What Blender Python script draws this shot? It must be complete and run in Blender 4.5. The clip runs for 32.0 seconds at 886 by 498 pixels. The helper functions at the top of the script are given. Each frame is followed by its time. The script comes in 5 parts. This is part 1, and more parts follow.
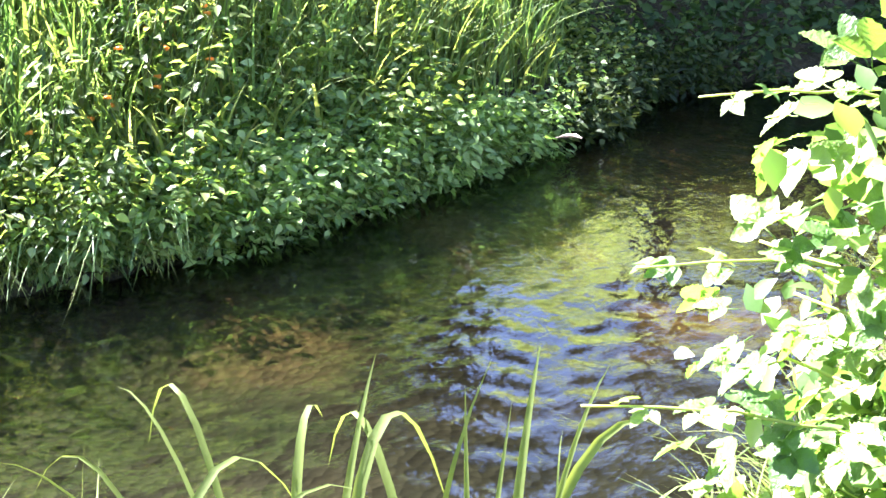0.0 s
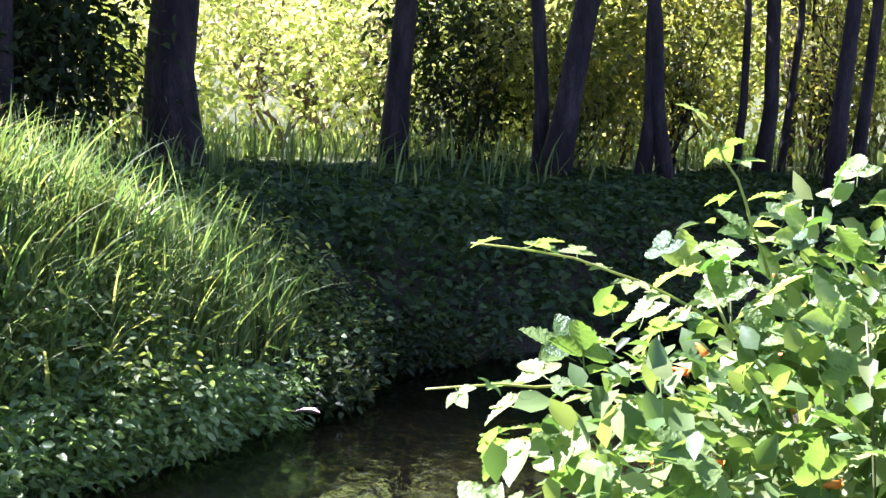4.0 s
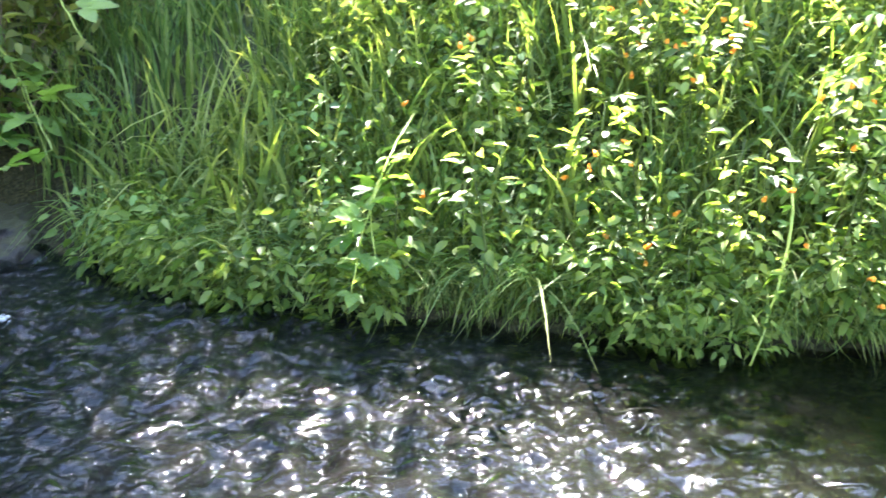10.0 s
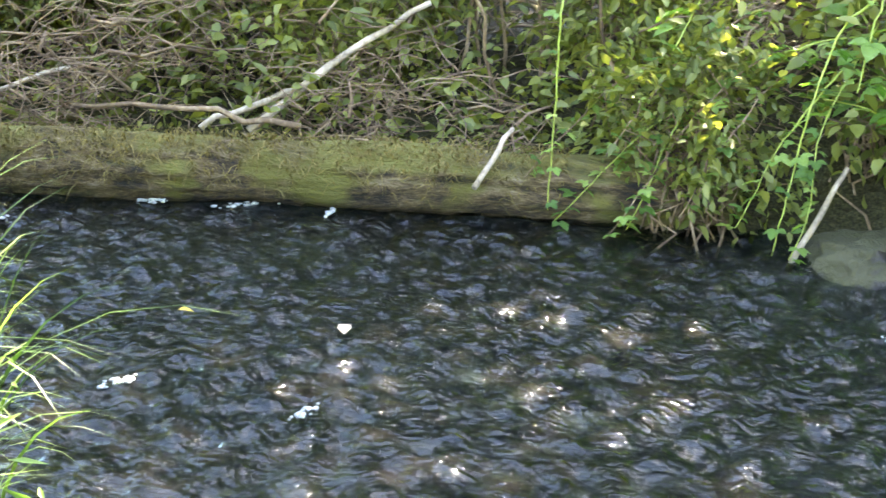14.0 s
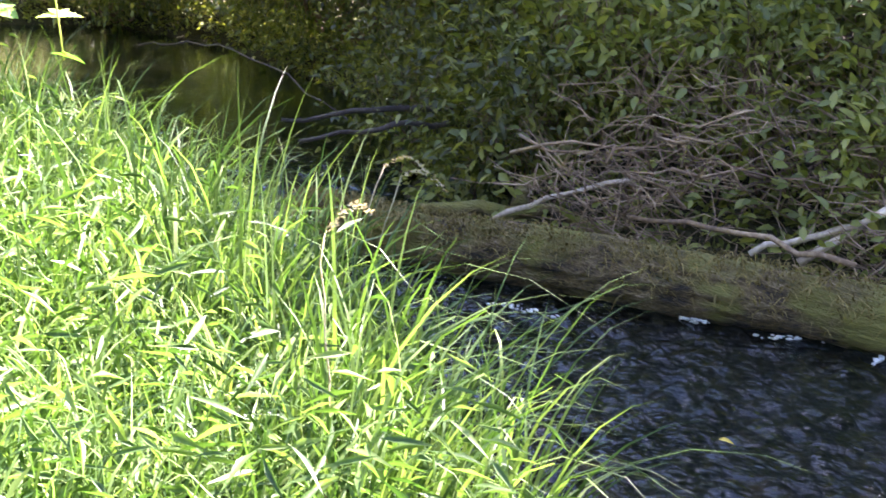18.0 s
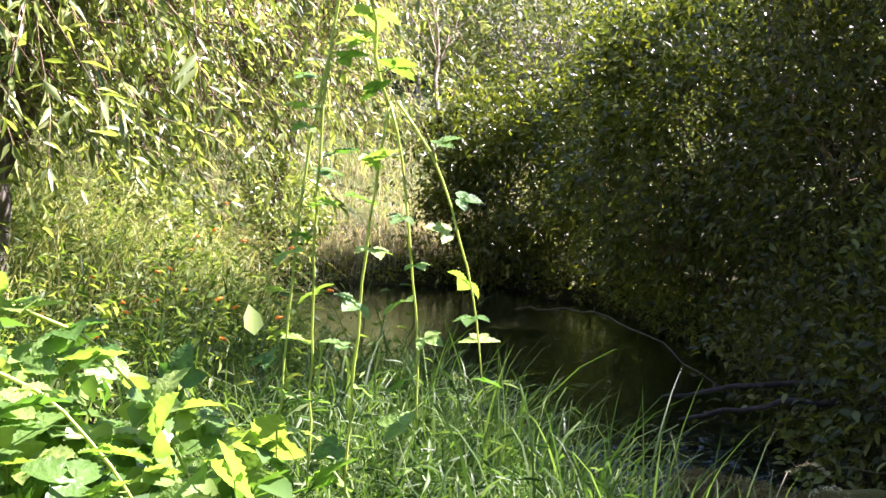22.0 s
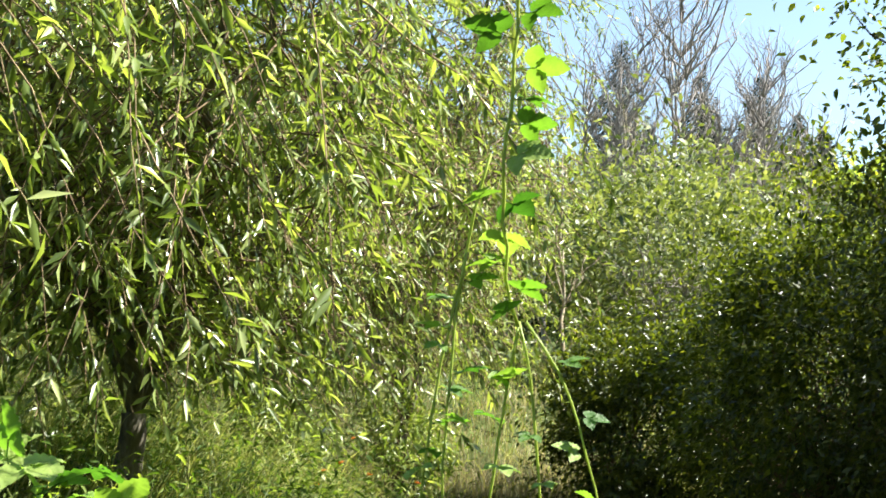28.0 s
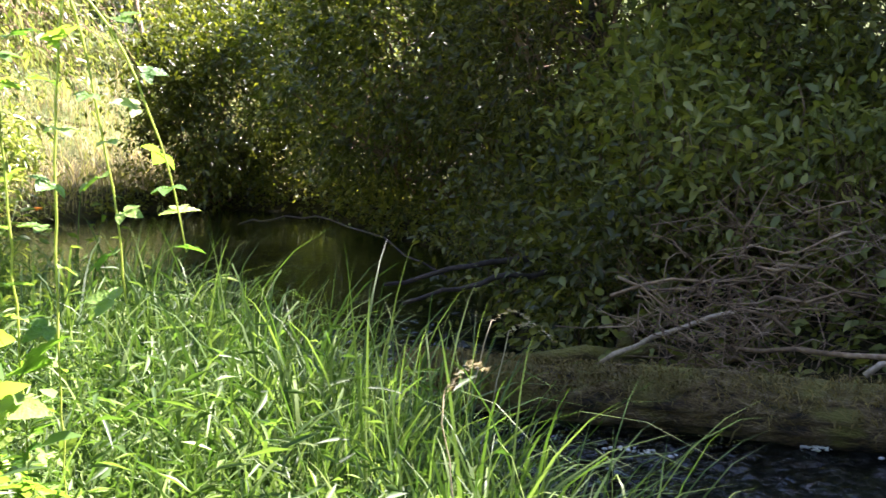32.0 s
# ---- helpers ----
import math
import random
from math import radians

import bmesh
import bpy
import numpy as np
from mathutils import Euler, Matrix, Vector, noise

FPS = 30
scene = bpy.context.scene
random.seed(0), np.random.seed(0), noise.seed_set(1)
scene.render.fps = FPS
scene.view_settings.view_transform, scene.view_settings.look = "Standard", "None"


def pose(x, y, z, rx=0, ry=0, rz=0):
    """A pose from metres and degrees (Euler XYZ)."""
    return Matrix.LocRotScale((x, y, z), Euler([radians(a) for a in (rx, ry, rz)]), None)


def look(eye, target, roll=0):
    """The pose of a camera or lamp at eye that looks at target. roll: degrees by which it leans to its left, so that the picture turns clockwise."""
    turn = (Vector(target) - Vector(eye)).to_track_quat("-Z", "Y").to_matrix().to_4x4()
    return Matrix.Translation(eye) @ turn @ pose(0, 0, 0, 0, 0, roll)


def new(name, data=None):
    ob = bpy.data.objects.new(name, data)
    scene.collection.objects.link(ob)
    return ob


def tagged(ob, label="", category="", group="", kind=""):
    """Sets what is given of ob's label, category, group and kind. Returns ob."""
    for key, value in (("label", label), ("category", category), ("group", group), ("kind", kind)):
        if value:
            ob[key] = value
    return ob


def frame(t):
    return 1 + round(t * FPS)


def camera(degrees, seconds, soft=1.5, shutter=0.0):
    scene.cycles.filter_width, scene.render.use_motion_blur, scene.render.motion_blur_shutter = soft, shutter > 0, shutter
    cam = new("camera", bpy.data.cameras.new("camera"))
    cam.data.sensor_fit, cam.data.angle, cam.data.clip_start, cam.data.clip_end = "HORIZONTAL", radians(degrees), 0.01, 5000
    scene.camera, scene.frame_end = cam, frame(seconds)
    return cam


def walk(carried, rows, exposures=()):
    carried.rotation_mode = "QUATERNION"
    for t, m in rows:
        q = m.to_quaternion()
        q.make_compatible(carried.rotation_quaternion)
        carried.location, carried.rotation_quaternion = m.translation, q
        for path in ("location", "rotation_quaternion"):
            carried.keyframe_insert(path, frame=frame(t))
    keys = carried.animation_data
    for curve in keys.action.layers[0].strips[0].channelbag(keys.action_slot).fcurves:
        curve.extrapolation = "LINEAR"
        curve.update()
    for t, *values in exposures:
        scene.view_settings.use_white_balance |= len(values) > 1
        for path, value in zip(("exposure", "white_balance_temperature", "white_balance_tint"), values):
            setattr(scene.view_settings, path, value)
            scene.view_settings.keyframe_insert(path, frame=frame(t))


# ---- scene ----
cam = camera(39.23, 32.0, shutter=0.22)
# seconds, x, y, z, then degrees of turn (to the left of +y), tilt and roll
PATH = [
    (0.0, 0.063, 0.259, 1.413, 4.36, -18.03, -2.70),
    (0.5, 0.064, 0.271, 1.415, 2.30, -16.37, -1.46),
    (1.0, 0.067, 0.275, 1.417, -1.66, -13.66, 0.25),
    (1.5, 0.070, 0.276, 1.420, -5.59, -12.26, 1.46),
    (2.0, 0.070, 0.276, 1.425, -7.56, -10.57, 1.73),
    (2.5, 0.064, 0.274, 1.425, -8.65, -9.51, 1.94),
    (4.5, 0.081, 0.218, 1.459, -7.01, -5.59, 0.69),
    (5.0, 0.065, 0.214, 1.459, -3.68, -6.97, 1.84),
    (5.5, 0.036, 0.235, 1.456, 2.14, -7.61, 2.27),
    (6.0, 0.014, 0.240, 1.453, 9.61, -9.02, 0.50),
    (6.5, -0.005, 0.233, 1.450, 17.49, -11.31, -0.79),
    (7.0, -0.011, 0.225, 1.441, 25.23, -11.54, -2.16),
    (7.5, -0.030, 0.228, 1.443, 33.31, -12.78, -3.92),
    (8.0, -0.049, 0.230, 1.460, 41.97, -12.42, -2.46),
    (8.5, -0.051, 0.244, 1.475, 48.35, -13.89, -0.98),
    (9.0, -0.103, 0.234, 1.463, 55.83, -15.93, 0.55),
    (9.5, -0.121, 0.210, 1.445, 61.77, -16.64, 1.60),
    (10.0, -0.108, 0.184, 1.424, 67.50, -17.52, 1.27),
    (10.5, -0.131, 0.136, 1.407, 72.86, -18.02, 1.75),
    (11.0, -0.155, 0.081, 1.404, 77.69, -18.04, 2.78),
    (11.5, -0.166, 0.058, 1.409, 81.56, -18.50, 3.59),
    (12.0, -0.168, 0.051, 1.406, 86.18, -18.51, 3.50),
    (12.5, -0.197, 0.035, 1.402, 90.07, -18.10, 3.34),
    (13.0, -0.231, 0.015, 1.402, 97.10, -17.46, 2.20),
    (13.5, -0.297, 0.014, 1.393, 102.58, -17.79, 2.28),
    (14.0, -0.321, -0.006, 1.395, 106.88, -18.34, 2.66),
    (14.5, -0.322, -0.022, 1.401, 110.75, -18.42, 2.49),
    (15.0, -0.312, -0.046, 1.407, 114.75, -18.33, 1.92),
    (15.5, -0.300, -0.080, 1.415, 117.88, -18.57, 2.01),
    (17.5, -0.234, -0.154, 1.440, 127.47, -16.82, 4.21),
    (18.0, -0.240, -0.185, 1.453, 130.46, -14.91, 4.18),
    (18.5, -0.235, -0.204, 1.466, 134.12, -13.40, 4.17),
    (19.0, -0.237, -0.225, 1.483, 137.07, -12.41, 3.59),
    (19.5, -0.233, -0.247, 1.507, 139.57, -11.36, 3.20),
    (20.0, -0.225, -0.266, 1.520, 142.25, -10.36, 3.75),
    (20.5, -0.217, -0.277, 1.538, 144.88, -9.56, 4.10),
    (21.0, -0.209, -0.280, 1.561, 147.11, -7.66, 3.63),
    (21.5, -0.203, -0.278, 1.578, 147.32, -5.44, 1.96),
    (22.0, -0.195, -0.287, 1.588, 147.69, -4.60, 2.17),
    (22.5, -0.189, -0.295, 1.599, 148.67, -4.70, 1.95),
    (23.0, -0.183, -0.304, 1.604, 149.41, -4.66, 2.68),
    (23.5, -0.168, -0.311, 1.614, 150.51, -4.85, 3.00),
    (24.0, -0.155, -0.309, 1.616, 152.11, -4.51, 3.09),
    (24.5, -0.156, -0.314, 1.605, 152.99, -4.83, 2.93),
    (25.0, -0.148, -0.319, 1.584, 155.85, -5.17, 2.88),
    (25.5, -0.135, -0.302, 1.558, 159.12, -5.69, 3.05),
    (27.5, -0.155, -0.240, 1.531, 156.76, 2.68, 2.40),
    (28.0, -0.160, -0.237, 1.541, 153.91, 6.35, 2.97),
    (28.5, -0.166, -0.230, 1.542, 151.33, 7.51, 2.91),
    (29.0, -0.175, -0.225, 1.540, 146.16, 8.46, 2.60),
    (29.5, -0.171, -0.206, 1.530, 144.37, 7.66, 1.65),
    (30.0, -0.174, -0.193, 1.514, 144.10, 3.45, -0.48),
    (30.5, -0.179, -0.187, 1.506, 142.02, -0.71, -1.59),
    (31.0, -0.181, -0.177, 1.492, 140.75, -4.44, -2.39),
    (31.5, -0.180, -0.165, 1.489, 138.30, -7.04, -2.28),
    (32.0, -0.171, -0.148, 1.482, 135.26, -8.10, -1.92),
]
EXPOSURES = [(0.0, 3.95, 5600, 46), (1.0, 3.65, 5450, 62), (2.5, 2.85, 5350, 66), (5.0, 2.8, 5300, 58), (6.5, 3.0, 5600, 34), (7.0, 3.15, 5600, 30), (8.0, 3.8, 5650, 29), (9.0, 4.55, 5700, 30), (10.0, 5.0, 6200, 27), (11.0, 5.2, 7000, 26), (13.0, 5.65, 7200, 28), (15.5, 5.45, 7300, 16),
             (17.5, 4.5, 6250, 38), (18.5, 4.4, 6150, 43), (20.0, 4.0, 6000, 48), (21.5, 3.05, 6050, 40), (25.0, 2.6, 6150, 35), (28.0, 2.0, 6600, 6), (29.5, 1.75, 6700, 8), (30.5, 2.3, 6750, 30), (32.0, 3.3, 6300, 34)]
walk(cam, [(t, pose(x, y, z, 90 + tilt, 0, turn) @ pose(0, 0, 0, 0, 0, roll)) for t, x, y, z, turn, tilt, roll in PATH], EXPOSURES)

# ---- daylight ----
SUN_TURN, SUN_HIGH = 70.0, 51.0
world = bpy.data.worlds.new("sky")
scene.world = world
world.use_nodes = True
wn = world.node_tree
sky = wn.nodes.new("ShaderNodeTexSky")
sky.sky_type = "NISHITA"
sky.sun_disc = False
sky.sun_elevation = radians(SUN_HIGH)
sky.sun_rotation = radians(-SUN_TURN)
sky.air_density, sky.dust_density, sky.ozone_density = 1.0, 0.5, 0.0
wn.nodes["Background"].inputs["Strength"].default_value = 0.07
wn.links.new(sky.outputs[0], wn.nodes["Background"].inputs["Color"])
sun_data = bpy.data.lights.new("sun", "SUN")
sun_data.energy, sun_data.angle, sun_data.color = 5.0, radians(0.5), (1.0, 0.95, 0.87)
to_sun = Vector((-math.sin(radians(SUN_TURN)) * math.cos(radians(SUN_HIGH)), math.cos(radians(SUN_TURN)) * math.cos(radians(SUN_HIGH)), math.sin(radians(SUN_HIGH))))
sun = new("sun", sun_data)
sun.matrix_world = look(to_sun * 60, (0, 0, 0))


# ---- materials ----
def node(tree, kind, **values):
    n = tree.nodes.new(kind)
    for key, value in values.items():
        n.inputs[key].default_value = value
    return n


def material(name):
    m = bpy.data.materials.new(name)
    m.use_nodes = True
    return m, m.node_tree, m.node_tree.nodes["Principled BSDF"]


def ramp(tree, stops):
    r = tree.nodes.new("ShaderNodeValToRGB")
    while len(r.color_ramp.elements) < len(stops):
        r.color_ramp.elements.new(0.5)
    for e, (at, c) in zip(r.color_ramp.elements, stops):
        e.position, e.color = at, (*c, 1)
    return r


def leaf_material(name, dark, mid, light, glow, share=0.42, rough=0.42, alone=False, gloss=0.5):
    """Leaf tissue: a waxy upper side over tissue that lets light through; leaves differ from one another."""
    m, t, p = material(name)
    if alone:
        pick = t.nodes.new("ShaderNodeObjectInfo").outputs["Random"]
    else:
        pick = t.nodes.new("ShaderNodeNewGeometry").outputs["Random Per Island"]
    r = ramp(t, [(0.0, dark), (0.55, mid), (1.0, light)])
    t.links.new(pick, r.inputs[0])
    co = t.nodes.new("ShaderNodeTexCoord")
    n = node(t, "ShaderNodeTexNoise", Scale=3.0, Detail=3.0)
    t.links.new(co.outputs["Object"], n.inputs["Vector"])
    fine = node(t, "ShaderNodeTexNoise", Scale=11.0 if alone else 140.0, Detail=2.0)
    t.links.new(co.outputs["Object"], fine.inputs["Vector"])
    mix = t.nodes.new("ShaderNodeMix")
    mix.data_type, mix.blend_type = "RGBA", "MULTIPLY"
    mix.inputs[0].default_value = 0.55
    shade = ramp(t, [(0.3, (0.55, 0.6, 0.5)), (0.7, (1.25, 1.2, 1.0))])
    t.links.new(n.outputs[0], shade.inputs[0])
    t.links.new(r.outputs[0], mix.inputs[6])
    t.links.new(shade.outputs[0], mix.inputs[7])
    t.links.new(mix.outputs[2], p.inputs["Base Color"])
    p.inputs["Roughness"].default_value = rough
    p.inputs["Specular IOR Level"].default_value = gloss
    b = node(t, "ShaderNodeBump", Strength=0.8 if alone else 0.25, Distance=0.006 if alone else 0.002)
    t.links.new(fine.outputs[0], b.inputs["Height"])
    t.links.new(b.outputs[0], p.inputs["Normal"])
    tr = t.nodes.new("ShaderNodeBsdfTranslucent")
    warm = t.nodes.new("ShaderNodeMix")
    warm.data_type, warm.blend_type = "RGBA", "MULTIPLY"
    warm.inputs[0].default_value = 1.0
    warm.inputs[7].default_value = (*glow, 1)
    t.links.new(mix.outputs[2], warm.inputs[6])
    t.links.new(warm.outputs[2], tr.inputs["Color"])
    s = t.nodes.new("ShaderNodeMixShader")
    s.inputs[0].default_value = share
    t.links.new(p.outputs[0], s.inputs[1])
    t.links.new(tr.outputs[0], s.inputs[2])
    t.links.new(s.outputs[0], t.nodes["Material Output"].inputs["Surface"])
    return m


def rough_material(name, stops, scale=6.0, fine=60.0, bump=0.5, depth=0.01, rough=0.85, stretch=(1, 1, 1), moss=None, upward=0.10, less=0.0):
    """Soil, bark, stone and dead wood: broad stains and fine grain, with relief; moss may grow on the upper sides."""
    m, t, p = material(name)
    co = t.nodes.new("ShaderNodeTexCoord")
    mp = t.nodes.new("ShaderNodeMapping")
    mp.inputs["Scale"].default_value = stretch
    t.links.new(co.outputs["Object"], mp.inputs[0])
    big = node(t, "ShaderNodeTexNoise", Scale=scale, Detail=6.0, Roughness=0.65)
    small = node(t, "ShaderNodeTexNoise", Scale=fine, Detail=4.0)
    for n in (big, small):
        t.links.new(mp.outputs[0], n.inputs["Vector"])
    r = ramp(t, stops)
    add = node(t, "ShaderNodeMath")
    add.operation = "MULTIPLY_ADD"
    add.inputs[1].default_value = 0.35
    t.links.new(small.outputs[0], add.inputs[0])
    sub = node(t, "ShaderNodeMath")
    sub.operation = "MULTIPLY_ADD"
    sub.inputs[1].default_value, sub.inputs[2].default_value = 1.0, -0.17
    t.links.new(big.outputs[0], sub.inputs[0])
    t.links.new(sub.outputs[0], add.inputs[2])
    t.links.new(add.outputs[0], r.inputs[0])
    colour = r.outputs[0]
    if moss:
        geo = t.nodes.new("ShaderNodeNewGeometry")
        sep = t.nodes.new("ShaderNodeSeparateXYZ")
        t.links.new(geo.outputs["Normal"], sep.inputs[0])
        patch = node(t, "ShaderNodeTexNoise", Scale=3.5, Detail=5.0)
        t.links.new(co.outputs["Object"], patch.inputs["Vector"])
        mul = node(t, "ShaderNodeMath")
        mul.operation = "MULTIPLY_ADD"
        mul.inputs[1].default_value, mul.inputs[2].default_value = upward, 0.0
        t.links.new(sep.outputs[2], mul.inputs[0])
        t.links.new(patch.outputs[0], mul.inputs[2])
        mask = ramp(t, [(0.50 + less, (0, 0, 0)), (0.62 + less, (1, 1, 1))])
        t.links.new(mul.outputs[0], mask.inputs[0])
        mix = t.nodes.new("ShaderNodeMix")
        mix.data_type = "RGBA"
        mix.inputs[7].default_value = (*moss, 1)
        t.links.new(mask.outputs[0], mix.inputs[0])
        t.links.new(colour, mix.inputs[6])
        colour = mix.outputs[2]
    t.links.new(colour, p.inputs["Base Color"])
    p.inputs["Roughness"].default_value = rough
    b = node(t, "ShaderNodeBump", Strength=bump, Distance=depth)
    t.links.new(add.outputs[0], b.inputs["Height"])
    t.links.new(b.outputs[0], p.inputs["Normal"])
    return m


M_GRASS = leaf_material("meadow_grass", (0.045, 0.10, 0.025), (0.112, 0.20, 0.052), (0.24, 0.33, 0.11), (1.6, 1.55, 0.65), 0.5, 0.5, gloss=0.35)
M_NEARGRASS = leaf_material("bank_grass", (0.05, 0.095, 0.022), (0.138, 0.205, 0.05), (0.29, 0.35, 0.12), (1.6, 1.55, 0.65), 0.5, 0.6, gloss=0.2)
M_LUSH = leaf_material("lush_grass", (0.028, 0.066, 0.014), (0.072, 0.134, 0.030), (0.165, 0.235, 0.072), (1.3, 1.52, 0.62), 0.42, 0.48, gloss=0.3)
M_STRAW = leaf_material("dry_grass", (0.22, 0.19, 0.11), (0.40, 0.36, 0.23), (0.54, 0.50, 0.36), (1.2, 1.1, 0.8), 0.3, 0.6, gloss=0.3)
M_HERB = leaf_material("herb_leaf", (0.046, 0.095, 0.018), (0.134, 0.215, 0.047), (0.275, 0.35, 0.108), (1.7, 1.68, 0.6), 0.56, 0.5, gloss=0.3)
M_BRAMBLE = leaf_material("bramble_leaf", (0.06, 0.145, 0.03), (0.165, 0.275, 0.06), (0.31, 0.40, 0.12), (1.3, 1.6, 0.5), 0.45, 0.45, alone=True, gloss=0.45)
M_BRAMBLE_MASS = leaf_material("bramble_foliage", (0.055, 0.135, 0.03), (0.14, 0.245, 0.06), (0.26, 0.35, 0.11), (1.4, 1.5, 0.5), 0.42, 0.45, gloss=0.45)
M_MAPLE = leaf_material("scrub_leaf", (0.085, 0.115, 0.025), (0.15, 0.185, 0.042), (0.25, 0.27, 0.08), (1.5, 1.4, 0.5), 0.5, 0.5)
M_WILLOW = leaf_material("willow_leaf", (0.085, 0.135, 0.032), (0.225, 0.30, 0.085), (0.44, 0.50, 0.22), (1.5, 1.5, 0.55), 0.45, 0.32, gloss=0.9)
M_PALESCRUB = leaf_material("meadow_scrub_leaf", (0.075, 0.105, 0.035), (0.16, 0.205, 0.065), (0.31, 0.34, 0.17), (1.4, 1.35, 0.6), 0.4, 0.5)
M_CRESS = leaf_material("cress_leaf", (0.07, 0.15, 0.035), (0.17, 0.29, 0.075), (0.30, 0.42, 0.15), (1.35, 1.5, 0.7), 0.5, 0.45, gloss=0.4)
# herb and canopy leaf copies darkened to paint in shade
M_PAINTEDSHADE = leaf_material("painted_shade_herb_leaf", (0.016, 0.040, 0.011), (0.040, 0.088, 0.022), (0.09, 0.15, 0.045), (1.4, 1.45, 0.5), 0.38, 0.6, gloss=0.15)
M_CANOPYSHADE = leaf_material("canopy_and_painted_shade_leaf", (0.015, 0.032, 0.010), (0.036, 0.064, 0.018), (0.08, 0.115, 0.034), (1.5, 1.4, 0.5), 0.35, 0.6, gloss=0.15)
# thicket, pool shrub and alder leaves: sunlight is painted into their colour
M_LITSHRUB = leaf_material("lit_thicket_leaf", (0.026, 0.037, 0.008), (0.064, 0.082, 0.017), (0.15, 0.165, 0.045), (1.65, 1.5, 0.5), 0.48, 0.42, gloss=0.4)
M_LITPOOLSHRUB = leaf_material("glossy_lit_pool_shrub_leaf", (0.03, 0.05, 0.008), (0.075, 0.105, 0.018), (0.17, 0.20, 0.045), (1.6, 1.55, 0.45), 0.45, 0.33, gloss=0.55)
M_LITALDER = leaf_material("lit_alder_leaf", (0.045, 0.075, 0.014), (0.115, 0.16, 0.03), (0.25, 0.29, 0.075), (1.7, 1.6, 0.5), 0.5, 0.4, gloss=0.4)
# shrub leaf copy with shade painted into its dark colour
M_SHADESHRUB = leaf_material("shade_painted_shrub_leaf", (0.014, 0.024, 0.006), (0.038, 0.056, 0.012), (0.09, 0.115, 0.03), (1.5, 1.45, 0.5), 0.34, 0.45, gloss=0.3)
M_BANKSHRUB = leaf_material("bank_shrub_leaf", (0.05, 0.085, 0.03), (0.12, 0.17, 0.065), (0.23, 0.28, 0.14), (1.4, 1.45, 0.6), 0.4, 0.3, gloss=0.9)
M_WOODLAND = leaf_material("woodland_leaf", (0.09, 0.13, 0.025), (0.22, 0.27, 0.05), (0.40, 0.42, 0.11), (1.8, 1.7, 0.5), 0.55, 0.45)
# woodland leaf colour raised far up to paint in sunlight
M_PAINTEDSUN = leaf_material("painted_sun_shrub_leaf", (0.24, 0.32, 0.09), (0.44, 0.53, 0.17), (0.62, 0.68, 0.30), (1.6, 1.6, 0.7), 0.55, 0.5)
M_CONIFER = leaf_material("conifer_needles", (0.02, 0.035, 0.02), (0.035, 0.05, 0.03), (0.06, 0.075, 0.045), (1, 1, 0.8), 0.15, 0.7)
M_STEM = leaf_material("green_stem", (0.26, 0.34, 0.06), (0.36, 0.45, 0.09), (0.46, 0.52, 0.13), (1.3, 1.3, 0.5), 0.3, 0.45)
M_HERBSTEM = leaf_material("herb_stem", (0.06, 0.09, 0.02), (0.10, 0.14, 0.035), (0.16, 0.18, 0.06), (1.3, 1.3, 0.5), 0.2, 0.55)
M_PALEGRASS = leaf_material("pale_meadow_grass", (0.12, 0.15, 0.045), (0.26, 0.29, 0.10), (0.44, 0.44, 0.20), (1.4, 1.4, 0.7), 0.42, 0.5, gloss=0.3)
M_FLOWER = leaf_material("orange_petal", (0.8, 0.25, 0.02), (0.88, 0.34, 0.025), (0.92, 0.46, 0.05), (1.1, 0.9, 0.5), 0.35, 0.5)
M_YELLOW = leaf_material("yellow_leaf", (0.5, 0.36, 0.03), (0.6, 0.45, 0.05), (0.66, 0.5, 0.08), (1.1, 1.0, 0.5), 0.35, 0.5)
M_BARK = rough_material("dark_bark", [(0.3, (0.008, 0.006, 0.004)), (0.5, (0.026, 0.02, 0.013)), (0.7, (0.065, 0.052, 0.036))], 9, 70, 1.0, 0.02, 0.9, (1, 1, 0.25))
M_LOG = rough_material("weathered_log", [(0.38, (0.010, 0.008, 0.004)), (0.47, (0.055, 0.036, 0.013)), (0.57, (0.13, 0.092, 0.036)), (0.70, (0.26, 0.20, 0.12))], 8.0, 60, 1.0, 0.05, 0.85, (2.4, 0.45, 2.4), (0.125, 0.118, 0.02), 0.10, -0.05)
M_TWIG = rough_material("dead_twigs", [(0.3, (0.05, 0.032, 0.016)), (0.5, (0.15, 0.10, 0.05)), (0.68, (0.31, 0.23, 0.135))], 5, 60, 0.6, 0.006, 0.85)
M_PALE = rough_material("pale_bare_wood", [(0.3, (0.12, 0.095, 0.06)), (0.5, (0.32, 0.26, 0.17)), (0.7, (0.50, 0.43, 0.32))], 7, 70, 0.5, 0.005, 0.8)
M_STONE = rough_material("stream_stone", [(0.3, (0.010, 0.009, 0.007)), (0.5, (0.030, 0.027, 0.021)), (0.75, (0.075, 0.068, 0.055))], 7, 50, 1.0, 0.03, 0.8, (1, 1, 1), (0.036, 0.036, 0.010), 0.35, 0.06)
M_FOAM = leaf_material("foam", (0.42, 0.44, 0.43), (0.52, 0.54, 0.53), (0.62, 0.64, 0.62), (1, 1, 1), 0.3, 0.3)
M_ASH = rough_material("grey_bare_branches", [(0.2, (0.14, 0.12, 0.11)), (0.55, (0.26, 0.23, 0.21)), (0.85, (0.4, 0.37, 0.34))], 3, 30, 0.3, 0.01, 0.9)


